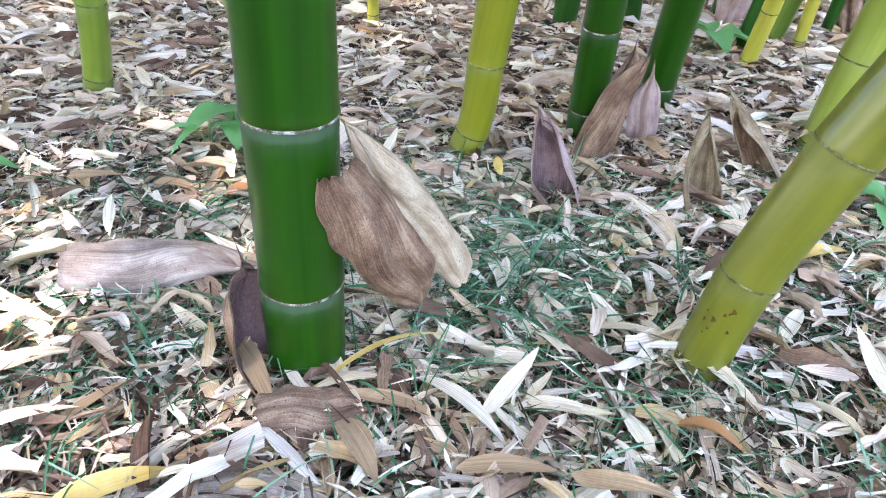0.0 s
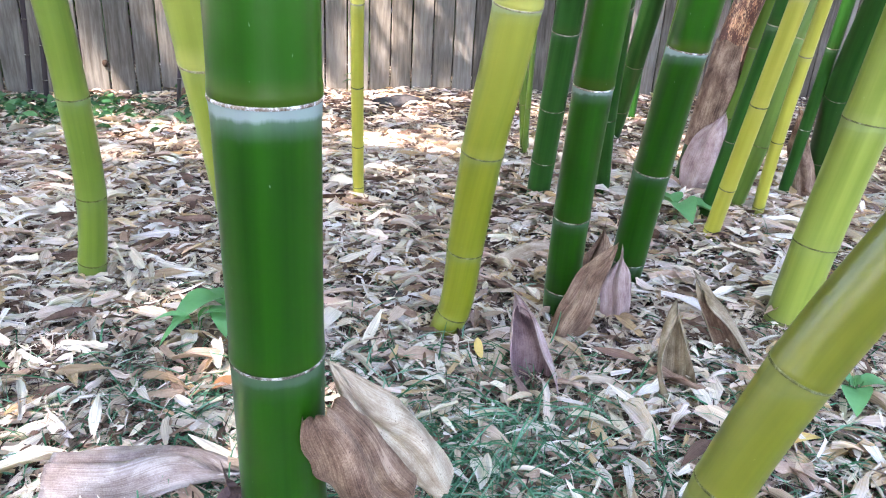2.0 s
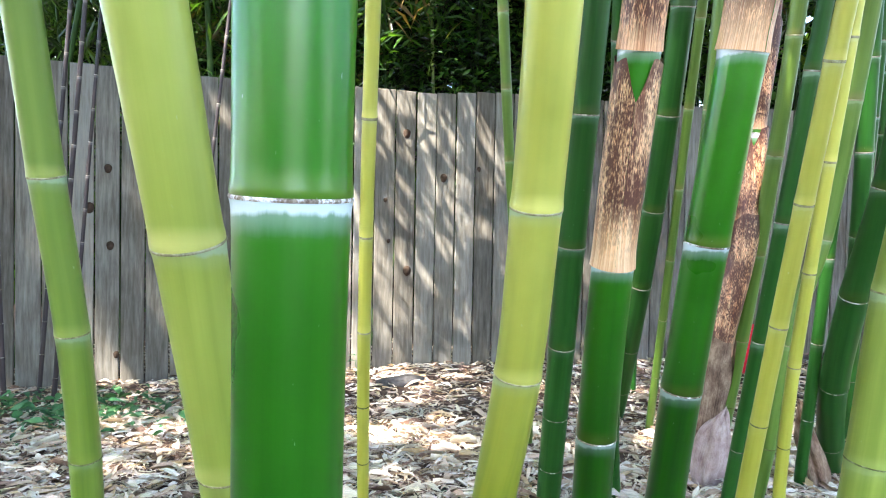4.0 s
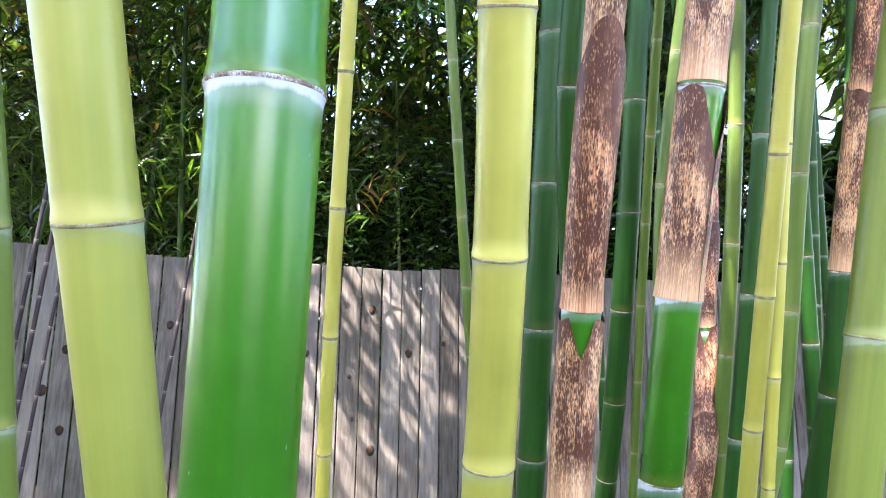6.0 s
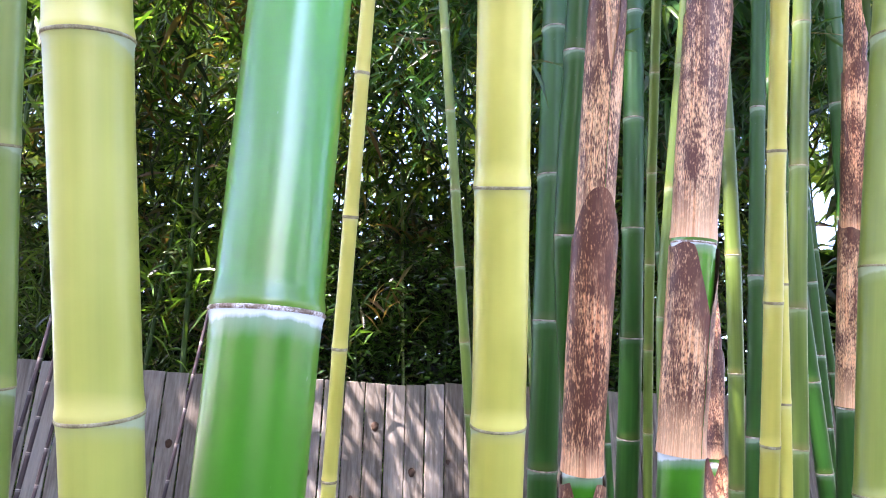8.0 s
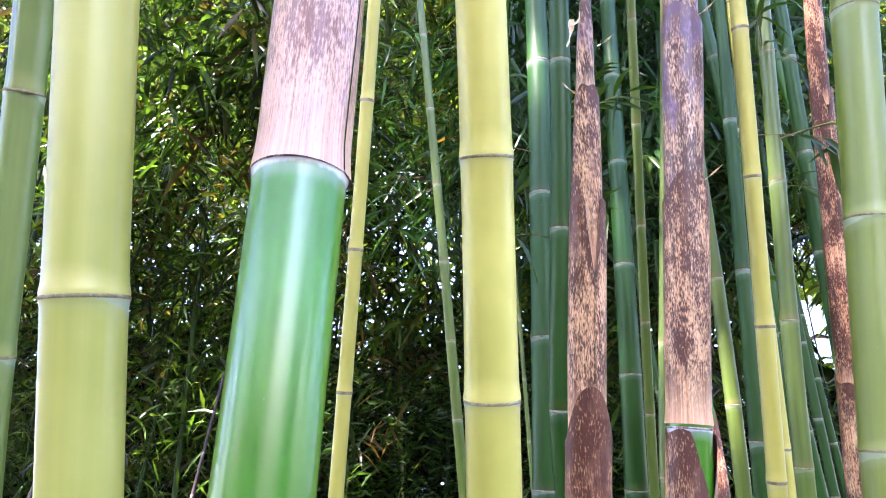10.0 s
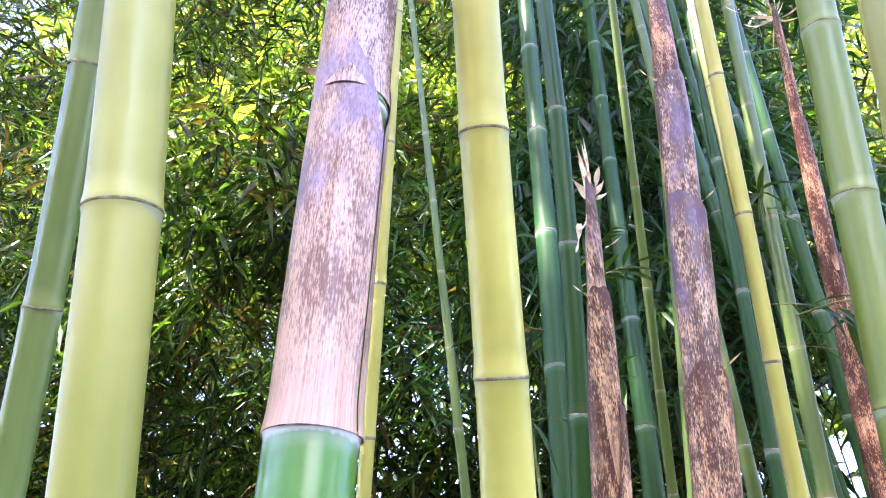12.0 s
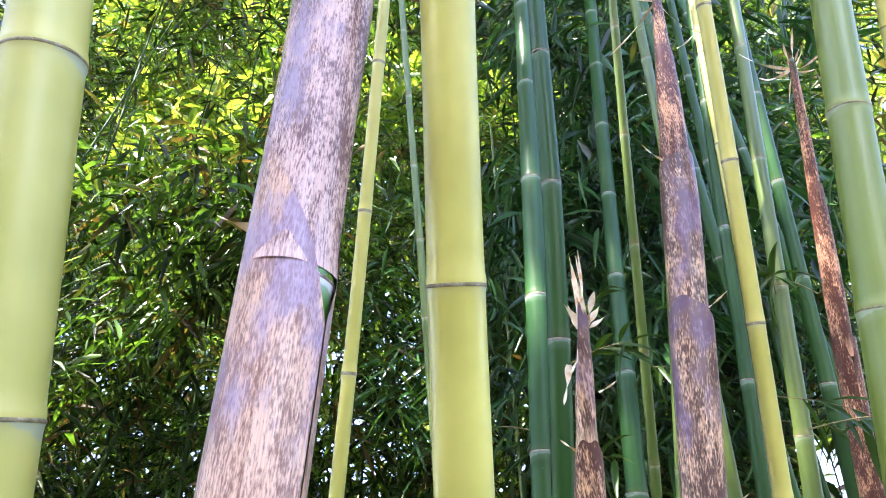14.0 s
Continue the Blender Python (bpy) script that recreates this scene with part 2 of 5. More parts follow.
def tube(at, radius, z0, z1, steps, segs=28, groove=0.0, turn=0.0):
    """Rings round a centre line. steps: (share of the length, metres from an end, factor on the radius)."""
    verts = []
    for s, off, k in steps:
        z = z0 + (z1 - z0) * s + off
        c = at(z)
        d = (at(z + 0.01) - at(z - 0.01)).normalized()
        u = d.cross(Vector((0, 1, 0.1))).normalized()
        v = u.cross(d)
        for j in range(segs):
            a = 2 * math.pi * j / segs
            g = (a - turn + math.pi) % (2 * math.pi) - math.pi
            r = radius(z) * k * (1 - groove * math.exp(-(g / 0.32) ** 2))
            verts.append(c + u * (math.cos(a) * r) + v * (math.sin(a) * r))
    return verts


SHAPE = [(0, 0.0, 1.034), (0, 0.002, 1.036), (0, 0.005, 1.048), (0, 0.009, 1.036), (0, 0.015, 1.012), (0, 0.026, 1.0), (0.12, 0, 0.995), (0.3, 0, 0.99), (0.5, 0, 0.99),
         (0.72, 0, 0.992), (0.88, 0, 0.996), (1, -0.022, 1.0), (1, -0.010, 1.008), (1, -0.005, 1.022), (1, -0.0015, 1.046)]
RING = [(0, -0.0024, 1.03), (0, -0.0018, 1.052), (0, -0.0004, 1.062), (0, 0.0012, 1.060), (0, 0.0018, 1.046), (0, 0.0024, 1.03)]


def culm(label, at, nodes, radius, skin, ring, top=5.2, grooved=(), segs=28, name="bamboo_culm", group="bamboo culms of the grove", ring_k=1.0):
    """One upright culm: an internode between each two nodes, and a raised ring at each node."""
    base = at(nodes[0])
    thing = new(name)
    thing.location = (base.x, base.y, nodes[0])
    tagged(thing, label, "bamboo", group)
    inv = Matrix.Translation(-thing.location)
    nodes = list(nodes)
    while nodes[-1] < top:
        nodes.append(nodes[-1] + min(0.45, max(0.2, nodes[-1] - nodes[-2]) * 1.03))
    for i, (z0, z1) in enumerate(zip(nodes, nodes[1:])):
        lo = z0 - 0.06 if i == 0 else z0
        short = min(1, (z1 - lo) / 0.3)
        swell = [ring_k * (0.38 + 0.62 * min(1, max(0, z) / 1.3)) * (z > nodes[0]) for z in (z0, z1)]
        steps = [(s, o * short, 1 + (k - 1) * (swell[int(s > 0.6)] if k > 1 else 1)) for s, o, k in SHAPE]
        gr = 0.16 if i in grooved else 0.0
        verts = [inv @ v for v in tube(at, radius, lo, z1, steps, segs, gr, -0.9 - 1.3 * (i % 2))]
        me = mesh_from("internode", verts, grid_faces(len(steps), segs, True), skin)
        skin_uv, ends_uv = me.uv_layers.new(name="skin"), me.uv_layers.new(name="ends")
        for poly in me.polygons:
            js = [v % segs for v in poly.vertices]
            wrap = max(js) - min(js) > segs / 2
            for li, vi in zip(poly.loop_indices, poly.vertices):
                j = vi % segs
                z = verts[vi][2] + thing.location.z
                u = (j + (segs if wrap and j < segs / 2 else 0)) / segs
                skin_uv.data[li].uv = (u * 2 * math.pi * radius(z) + 3.7 * i, z)
                ends_uv.data[li].uv = (z1 - z, z - lo)
        part("internode", me, thing)
        if i:
            grow = ring_k * (0.38 + 0.62 * min(1, max(0, z0) / 1.3))
            r = [inv @ v for v in tube(at, radius, z0, z0 + 0.01, [(s, o * max(0.7, grow), 1 + (k - 1) * grow) for s, o, k in RING], segs)]
            old = z0 < 0.5
            low = {"waxy_node": NODE_OLD, "brown_node": NODE_OLD}.get(ring.name, NODE_MOSS) if old else ring
            me = mesh_from("node_ring", r, grid_faces(len(RING), segs, True), low)
            part("node_ring", me, thing)
    return thing


def taper(*pairs):
    zs, rs = zip(*pairs)
    return lambda z: float(np.interp(z, zs, rs))


big_at = culm_curve((-0.0102, -0.0033, 0.0234, -0.0029), (0.5813, -0.023, -0.0424), -0.1, 2.1)
bigy_at = bent((0, 0.08, 0.27, 0.555, 0.848, 1.189, 1.564, 1.935, 2.302), (-0.1479, -0.1511, -0.1596, -0.1685, -0.1817, -0.1963, -0.2094, -0.2139, -0.2239), (1.0375, 1.0138, 0.9562, 0.8662, 0.7691, 0.6503, 0.5124, 0.3685, 0.2189))
left_at = bent((0, 0.207, 0.415, 0.664, 0.944, 1.257, 1.627, 2.038, 2.4), (-0.6482, -0.6071, -0.5939, -0.588, -0.5902, -0.5777, -0.5674, -0.5307, -0.4739), (1.3311, 1.3042, 1.2685, 1.2159, 1.1428, 1.0442, 0.9055, 0.7218, 0.5077))
mid_at = bent((0, 0.045, 0.188, 0.385, 0.632, 0.904, 1.209, 1.528, 1.838, 2.15, 2.469), (0.1333, 0.1491, 0.1646, 0.183, 0.2189, 0.2364, 0.2466, 0.2476, 0.2459, 0.2385, 0.2334), (1.2239, 1.2202, 1.2049, 1.1752, 1.1237, 1.0485, 0.9414, 0.8034, 0.644, 0.4582, 0.2517))
g1_at = culm_curve((0.3744, -0.0416, 0.0659, -0.0154), (1.3217, -0.1522, -0.0585), -0.1, 2.3)
g2_at = culm_curve((0.5292, 0.0183, 0.0457, -0.0096), (1.4618, -0.1914, -0.0146), -0.1, 3.1)
y1_at = culm_curve((0.8017, 0.0379, -0.0032, -0.0035), (1.7385, -0.2442, -0.043), -0.1, 3.0)
y2_at = culm_curve((1.0258, -0.1421, 0.1407, -0.0396), (1.9846, -0.3269, 0.0374), 0.0, 1.3)
y3_at = bent((0.05, 0.26, 0.56, 0.86, 1.231, 1.605, 1.995, 2.402), (0.975, 0.996, 1.03, 1.11, 1.1407, 1.1462, 1.1616, 1.1854), (2.04, 2.0, 1.98, 1.955, 1.884, 1.781, 1.678, 1.5754))
d1_at = culm_curve((0.3837, 0.0119, 0.0171, -0.0031), (2.1152, -0.3353, 0.0404), -0.1, 2.9)
d3_at = bent((0.0, 0.2, 0.6, 1.1, 1.659, 2.043, 2.425, 2.774, 3.106), (0.602, 0.575, 0.535, 0.478, 0.4301, 0.4474, 0.4611, 0.4658, 0.4593), (2.18, 2.11, 1.91, 1.62, 1.3417, 1.2022, 1.0619, 0.9324, 0.8079))
d2_at = culm_curve((0.8241, 0.0295, -0.0156, 0.005), (3.2749, -0.6652, 0.103), -0.1, 2.9)
t2_at = culm_curve((0.9367, 0.0106, -0.0327, 0.0059), (3.0772, -0.3293, -0.0642), 0.2, 2.2)
thin_at = culm_curve((-0.1725, 0.0217, 0.0298, -0.0047), (2.0022, -0.2786, -0.0282), -0.1, 2.8)
twin_at = culm_curve((0.3897, -0.1371, 0.0299, -0.0046), (2.877, -0.2804, -0.0016), 0.2, 2.8)
r1_at = bent((0, 0.134, 0.297, 0.7, 1.2, 1.87, 2.07), (0.4585, 0.4782, 0.5242, 0.6675, 0.737, 0.6685, 0.6375), (0.6583, 0.6524, 0.6443, 0.5852, 0.4622, 0.2517, 0.0922))
r2_at = bent((0, 0.06, 0.226, 0.468, 0.772, 1.113, 1.505, 1.927, 2.359, 2.768), (0.8242, 0.8276, 0.8391, 0.8598, 0.8786, 0.9193, 0.9606, 1.0056, 1.0422, 1.0682), (1.2837, 1.2812, 1.2719, 1.2526, 1.2186, 1.1675, 1.0918, 0.9901, 0.8643, 0.725))
g4_at = bent((0.03, 0.37, 0.68, 0.997, 1.346, 1.813, 2.5, 3.37), (1.4602, 1.3335, 1.2869, 1.2733, 1.2845, 1.2978, 1.2973, 1.2661), (2.5544, 2.3017, 2.1155, 1.9475, 1.8543, 1.7089, 1.4564, 1.0619))
g5_at = culm_curve((1.0556, 0.0756, -0.0198, -0.0012), (2.5903, -0.2758, 0.0045), 0.4, 2.3)
b6_at = culm_curve((0.8336, 0.0567, -0.0032, 0.0014), (1.9213, -0.2766, 0.0179), 0.8, 2.5)
b8_at = culm_curve((1.565, -0.059, -0.004, 0.003), (2.520, -0.279, 0.003), 1.2, 2.7)
m7_at = bent((0.0, 0.3, 0.85, 1.2, 1.608, 1.992, 2.38, 2.8), (0.765, 0.772, 0.792, 0.797, 0.803, 0.841, 0.885, 0.93), (2.20, 2.15, 2.05, 1.98, 1.90, 1.82, 1.74, 1.65))
w7_at = bent((0.0, 1.0, 1.8, 2.69, 3.02), (1.62, 1.52, 1.38, 1.244, 1.235), (2.05, 1.75, 1.35, 0.861, 0.697))
shd_at = bent((0.03, 0.5, 0.9, 1.21, 1.68, 2.0), (0.94, 0.99, 1.06, 1.09, 1.145, 1.155), (2.42, 2.38, 2.36, 2.38, 2.38, 2.36))

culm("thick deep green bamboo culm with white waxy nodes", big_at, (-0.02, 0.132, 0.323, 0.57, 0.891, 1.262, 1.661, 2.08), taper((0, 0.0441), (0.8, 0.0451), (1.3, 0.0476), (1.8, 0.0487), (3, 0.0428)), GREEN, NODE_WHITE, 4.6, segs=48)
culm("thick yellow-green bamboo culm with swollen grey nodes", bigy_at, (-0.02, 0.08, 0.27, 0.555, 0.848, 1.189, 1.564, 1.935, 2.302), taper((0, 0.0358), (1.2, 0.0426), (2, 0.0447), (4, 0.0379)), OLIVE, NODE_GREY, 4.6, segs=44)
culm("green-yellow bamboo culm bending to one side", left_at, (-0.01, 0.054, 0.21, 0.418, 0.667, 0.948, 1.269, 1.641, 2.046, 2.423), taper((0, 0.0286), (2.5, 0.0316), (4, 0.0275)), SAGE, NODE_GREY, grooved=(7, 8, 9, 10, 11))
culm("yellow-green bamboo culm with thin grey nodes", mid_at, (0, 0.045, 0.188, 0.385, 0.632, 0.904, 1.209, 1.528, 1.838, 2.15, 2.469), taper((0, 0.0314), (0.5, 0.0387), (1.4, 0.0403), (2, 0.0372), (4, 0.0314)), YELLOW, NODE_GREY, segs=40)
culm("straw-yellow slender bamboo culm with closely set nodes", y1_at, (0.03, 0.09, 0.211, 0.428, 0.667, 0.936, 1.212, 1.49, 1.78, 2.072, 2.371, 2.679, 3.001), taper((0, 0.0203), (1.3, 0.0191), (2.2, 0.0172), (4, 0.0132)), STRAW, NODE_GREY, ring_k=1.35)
culm("straw-yellow slender bamboo culm behind a brighter one", y2_at, (0.03, 0.09, 0.296, 0.528, 0.777, 1.048, 1.325), taper((0, 0.0170), (1.3, 0.0150), (4, 0.0110)), STRAW, NODE_GREY, ring_k=1.35)
culm("dull green bamboo culm among the grove", y3_at, (0.05, 0.26, 0.56, 0.861, 1.235, 1.609, 1.999, 2.409), taper((0, 0.0245), (2, 0.0250), (4, 0.0204)), MOSS, NODE_GREY)
culm("dark green bamboo culm with thin pale nodes", d1_at, (0.03, 0.161, 0.329, 0.545, 0.831, 1.171, 1.545, 1.934, 2.361, 2.826), taper((0, 0.0363), (1.6, 0.0398), (4, 0.0327)), DARK, NODE_RED)
culm("dark green bamboo culm half hidden behind another", d3_at, (0.02, 0.3, 0.62, 0.95, 1.29, 1.659, 2.043, 2.425, 2.774, 3.106), taper((0, 0.0244), (2, 0.0255), (4, 0.0204)), DARK, NODE_RED, grooved=(8, 9, 10))
culm("very dark green bamboo culm deep in the grove", d2_at, (0, 0.15, 0.362, 0.653, 0.964, 1.31, 1.665, 2.062, 2.484, 2.942), taper((0, 0.0419), (1.5, 0.0429), (4, 0.0339)), DARK, NODE_RED)
culm("slender olive bamboo culm deep in the grove", t2_at, (0, 0.25, 0.51, 0.766, 1.044, 1.326, 1.608, 1.885, 2.164), taper((0, 0.0175), (2, 0.0175), (4, 0.0136)), MOSS, NODE_GREY)
culm("slender straw-yellow bamboo culm standing before the fence", thin_at, (0, 0.06, 0.194, 0.371, 0.59, 0.847, 1.134, 1.436, 1.735, 2.056, 2.407, 2.769), taper((0, 0.0171), (1.5, 0.0185), (4, 0.0142)), STRAW, NODE_GREY, ring_k=1.6)
culm("slender olive bamboo culm near the fence", twin_at, (0, 0.2, 0.42, 0.65, 0.88, 1.131, 1.381, 1.634, 1.902, 2.18, 2.471, 2.771), taper((0, 0.0189), (2, 0.0194), (4, 0.0139)), MOSS, NODE_GREY)
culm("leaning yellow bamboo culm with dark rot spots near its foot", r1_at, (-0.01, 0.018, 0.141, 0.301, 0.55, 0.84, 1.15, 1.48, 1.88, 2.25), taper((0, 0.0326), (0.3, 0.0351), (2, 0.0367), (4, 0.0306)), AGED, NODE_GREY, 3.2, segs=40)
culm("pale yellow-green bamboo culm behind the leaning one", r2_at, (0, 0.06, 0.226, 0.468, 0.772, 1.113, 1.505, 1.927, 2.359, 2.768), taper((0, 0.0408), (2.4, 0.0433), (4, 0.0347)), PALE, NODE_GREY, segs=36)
culm("olive bamboo culm deep in the grove", g5_at, (0, 0.25, 0.5, 0.806, 1.13, 1.492, 1.872, 2.285), taper((0, 0.0262), (2, 0.0252), (4, 0.0202)), MOSS, NODE_GREY)
culm("slender pale yellow bamboo culm beyond the leaning one", w7_at, (0, 0.1, 0.35, 0.7, 1.1, 1.5, 1.92, 2.32, 2.69, 3.02, 3.36), taper((0, 0.016), (2.5, 0.0145), (4, 0.012)), STRAW, NODE_GREY, 4.2)
culm("moss-green bamboo culm close behind a sheathed shoot", m7_at, (0.0, 0.1, 0.3, 0.55, 0.86, 1.22, 1.608, 1.992, 2.38, 2.8), taper((0, 0.018), (2, 0.018), (4, 0.014)), MOSS, NODE_GREY)
culm("dark blue-green bamboo culm among the grove", b6_at, (0.03, 0.3, 0.6, 0.9, 1.245, 1.622, 2.04, 2.466), taper((0, 0.0183), (2, 0.0183), (4, 0.0142)), DARK, NODE_RED)
culm("olive green bamboo culm at the grove's edge", b8_at, (0.0, 0.3, 0.63, 0.96, 1.29, 1.62, 1.97, 2.333, 2.678), taper((0, 0.027), (2.5, 0.026), (4, 0.02)), DARK, NODE_RED)

# ---------------------------------------------------------------- fence
WOOD = Mat("weathered_grey_wood", 0.9, 0.08)
vec = WOOD.coords("World", (9, 9, 0.8))
rnd = WOOD.n("ObjectInfo").outputs["Random"]
shift = WOOD.n("VectorMath")
shift.operation = "ADD"
WOOD.link(vec, shift.inputs[0])
WOOD.link(WOOD.math("MULTIPLY", rnd, 37.0), shift.inputs[1])
grain, stain = WOOD.noise(shift.outputs[0], 6, 8, 0.65), WOOD.noise(WOOD.coords("World"), 3.0, 4)
fine = WOOD.noise(shift.outputs[0], 30, 4)
tone = WOOD.math("ADD", WOOD.math("MULTIPLY", grain, 0.55), WOOD.math("ADD", WOOD.math("MULTIPLY", stain, 0.25), WOOD.math("MULTIPLY", rnd, 0.2)))
WOOD.colour(WOOD.ramp(tone, [(0.28, (0.045, 0.036, 0.026)), (0.45, (0.12, 0.106, 0.084)), (0.62, (0.225, 0.206, 0.17)), (0.8, (0.32, 0.275, 0.21))]))
WOOD.bump(WOOD.math("ADD", grain, WOOD.math("MULTIPLY", fine, 0.4)), 0.5, 0.004)
WOOD = WOOD.m
KNOT = plain_material("dark_wood_knot", [(0.3, (0.018, 0.011, 0.007)), (0.7, (0.075, 0.048, 0.032))], 60, 0.8)


def fence_y(x):
    return 4.62 + 0.34 * x


def box_mesh(name, w, d, h, material, bevel=0.003, skew=0.0):
    bm = bmesh.new()
    bmesh.ops.create_cube(bm, size=1.0)
    for v in bm.verts:
        v.co = Vector((v.co.x * w, v.co.y * d, (v.co.z + 0.5) * h + (skew * v.co.x if v.co.z > 0 else 0)))
    bmesh.ops.bevel(bm, geom=bm.edges[:], offset=bevel, segments=1, affect="EDGES")
    me = bpy.data.meshes.new(name)
    bm.to_mesh(me)
    bm.free()
    me.materials.append(material)
    return me


fence = tagged(new("fence"), "weathered grey wooden privacy fence of upright boards", "fence", kind="structure")
fence.location = (0, fence_y(0), 0)
lean = math.atan(0.34)
step = 0.1307
rng = random.Random(4)
boards = [box_mesh("board", 0.1294, 0.018, 2.0, WOOD, 0.0036, 0.002 * (k - 1.5)) for k in range(4)]
planks = []
for i in range(-24, 40):
    x = -0.327 + i * step
    top = float(np.interp(x, (-3, -2.15, -1.5, -0.52, -0.16, 0.28, 1.7, 3.3, 5), (1.81, 1.795, 1.77, 1.783, 1.77, 1.813, 1.822, 1.88, 1.9)))
    b = part("board", boards[i % 4], fence)
    stand = pose(x, fence_y(x) + rng.uniform(-0.003, 0.003), top + rng.uniform(-0.0018, 0.0018) - 2.0, 0, rng.uniform(-0.06, 0.06), math.degrees(lean))
    b.matrix_world = stand
    planks.append((x, b, stand))
    b.parent = fence
    b.matrix_parent_inverse = Matrix.Translation(-fence.location)


def knot(x, z, r, tall=1.3):
    segs = 14
    verts = [(0, -0.0032, 0)] + [(r * math.cos(a) * (1 + 0.1 * math.sin(3 * a)), -0.003, r * tall * math.sin(a)) for a in (2 * math.pi * j / segs for j in range(segs))]
    verts += [(v[0] * 1.05, 0.004, v[2] * 1.05) for v in verts[1:]]
    faces = [(0, 1 + j, 1 + (j + 1) % segs) for j in range(segs)] + [(1 + j, 1 + segs + j, 1 + segs + (j + 1) % segs, 1 + (j + 1) % segs) for j in range(segs)]
    plank = min(planks, key=lambda q: abs(q[0] - x))
    k = part("knot", mesh_from("knot", verts, faces, KNOT), plank[1], "dark round knot in a board")
    k.matrix_parent_inverse = plank[2].inverted()
    k.location = (x, fence_y(x) - 0.0115, z)
    k.rotation_euler.z = lean


for x, z, r in ((-0.306, 0.592, 0.026), (-0.320, 1.496, 0.024), (-0.450, 1.056, 0.012), (-0.426, 0.789, 0.011), (-0.077, 1.214, 0.022), (0.158, 1.284, 0.013),
                (-2.112, 0.958, 0.025), (-2.019, 1.19, 0.02), (-2.006, 0.737, 0.02), (-1.972, 0.09, 0.016), (-1.6, 0.5, 0.018), (1.1, 0.9, 0.02), (-1.5, 1.35, 0.02), (-0.72, 1.2, 0.018)):
    knot(x, z, r)


# ---------------------------------------------------------------- leaves
def leaf_cloud(rs, pos, length, width, heading, droop, roll, curl=0.0, sections=4, twist=0.0, fold=0.45, torn=None):
    """Many lanceolate leaves in one mesh. pos: n x 3; heading: n x 3 unit vectors along the leaves; droop bends them down over their length."""
    n = len(pos)
    s = np.linspace(0, 1, sections)
    half = np.repeat(np.array([0.1, *(np.sin(np.pi * np.clip(s[1:-1] ** 0.75 * 0.93 + 0.05, 0, 1)) ** 0.9), 0.02])[None], n, 0)
    edge = np.ones((n, sections, 2))
    if torn is not None:
        # broken pieces: a stretch out of a whole leaf with blunt ends and ragged edges
        broken = torn.uniform(0, 1, n) < 0.62
        a, b = torn.uniform(0, 0.5, n), torn.uniform(0.55, 1, n)
        u = a[:, None] + (b - a)[:, None] * s
        half[broken] = np.maximum(np.sin(np.pi * np.clip(u ** 0.75 * 0.93 + 0.05, 0, 1)), 0.03)[broken] ** 0.9
        edge[broken] = torn.uniform(0.55, 1.2, (n, sections, 2))[broken]
    up = np.array([0, 0, 1.0])
    flat = np.cross(heading, up)
    flat /= np.linalg.norm(flat, axis=1, keepdims=True) + 1e-9
    rise = np.cross(flat, heading)
    verts, uv = np.zeros((n, sections, 3, 3)), np.zeros((n, sections, 3, 2))
    start = rs.uniform(0, 40, n)
    for i, t in enumerate(s):
        a = roll + twist * (t - 0.5)
        c, sn = np.cos(a)[:, None], np.sin(a)[:, None]
        side, nor = c * flat + sn * rise, c * rise - sn * flat
        mid = pos + heading * (length * t)[:, None] - up * (droop * length * t * t)[:, None] + nor * (curl * length * np.sin(np.pi * t))[:, None]
        w = (width * half[:, i] / 2)[:, None]
        lift = nor * w * np.reshape(fold, (-1, 1))
        verts[:, i, 0], verts[:, i, 1], verts[:, i, 2] = mid - (side * w - lift) * edge[:, i, :1], mid, mid + (side * w + lift) * edge[:, i, 1:]
        uv[:, i, :, 0] = start[:, None] + w * np.array([-1, 0, 1])
        uv[:, i, :, 1] = (start + length * t)[:, None]
    quads = np.array(grid_faces(sections, 3))
    faces = (np.arange(n)[:, None, None] * (sections * 3) + quads[None]).reshape(-1, 4)
    return verts.reshape(-1, 3), faces, uv.reshape(-1, 2)


def headings(rs, n, zlo, zhi):
    a = rs.uniform(0, 2 * np.pi, n)
    z = rs.uniform(zlo, zhi, n)
    h = np.sqrt(1 - z * z)
    return np.stack([h * np.cos(a), h * np.sin(a), z], -1)


LITTER = plain_material("dry_bamboo_leaf", [(0.08, (0.06, 0.036, 0.025)), (0.2, (0.26, 0.165, 0.12)), (0.3, (0.62, 0.46, 0.33)), (0.42, (0.78, 0.65, 0.53)), (0.52, (0.86, 0.76, 0.55)), (0.66, (0.89, 0.84, 0.73)), (0.78, (0.76, 0.67, 0.58)), (0.86, (0.70, 0.50, 0.26)), (0.95, (0.32, 0.24, 0.20))],
                        30, 0.7, 0.8, 0.0014, (1, 1, 1), 0.08, "island", 0.8, 0.15, (1.0, 0.95, 0.8), 0.85)
CHIPS = plain_material("mulch_chip", [(0.1, (0.05, 0.03, 0.024)), (0.35, (0.13, 0.085, 0.07)), (0.6, (0.24, 0.17, 0.14)), (0.8, (0.40, 0.31, 0.27)), (0.95, (0.60, 0.52, 0.47))],
                       40, 0.9, 0.4, 0.002, (1, 1, 1), 0.05, "island", 0.85)
SHREDS = plain_material("dry_shred", [(0.1, (0.035, 0.022, 0.017)), (0.4, (0.15, 0.10, 0.075)), (0.55, (0.46, 0.36, 0.27)), (0.75, (0.74, 0.65, 0.52)), (0.95, (0.88, 0.83, 0.73))],
                        40, 0.9, 0.4, 0.001, (1, 1, 1), 0.05, "island", 0.85)
rs, TORN = np.random.RandomState(7), np.random.RandomState(70)


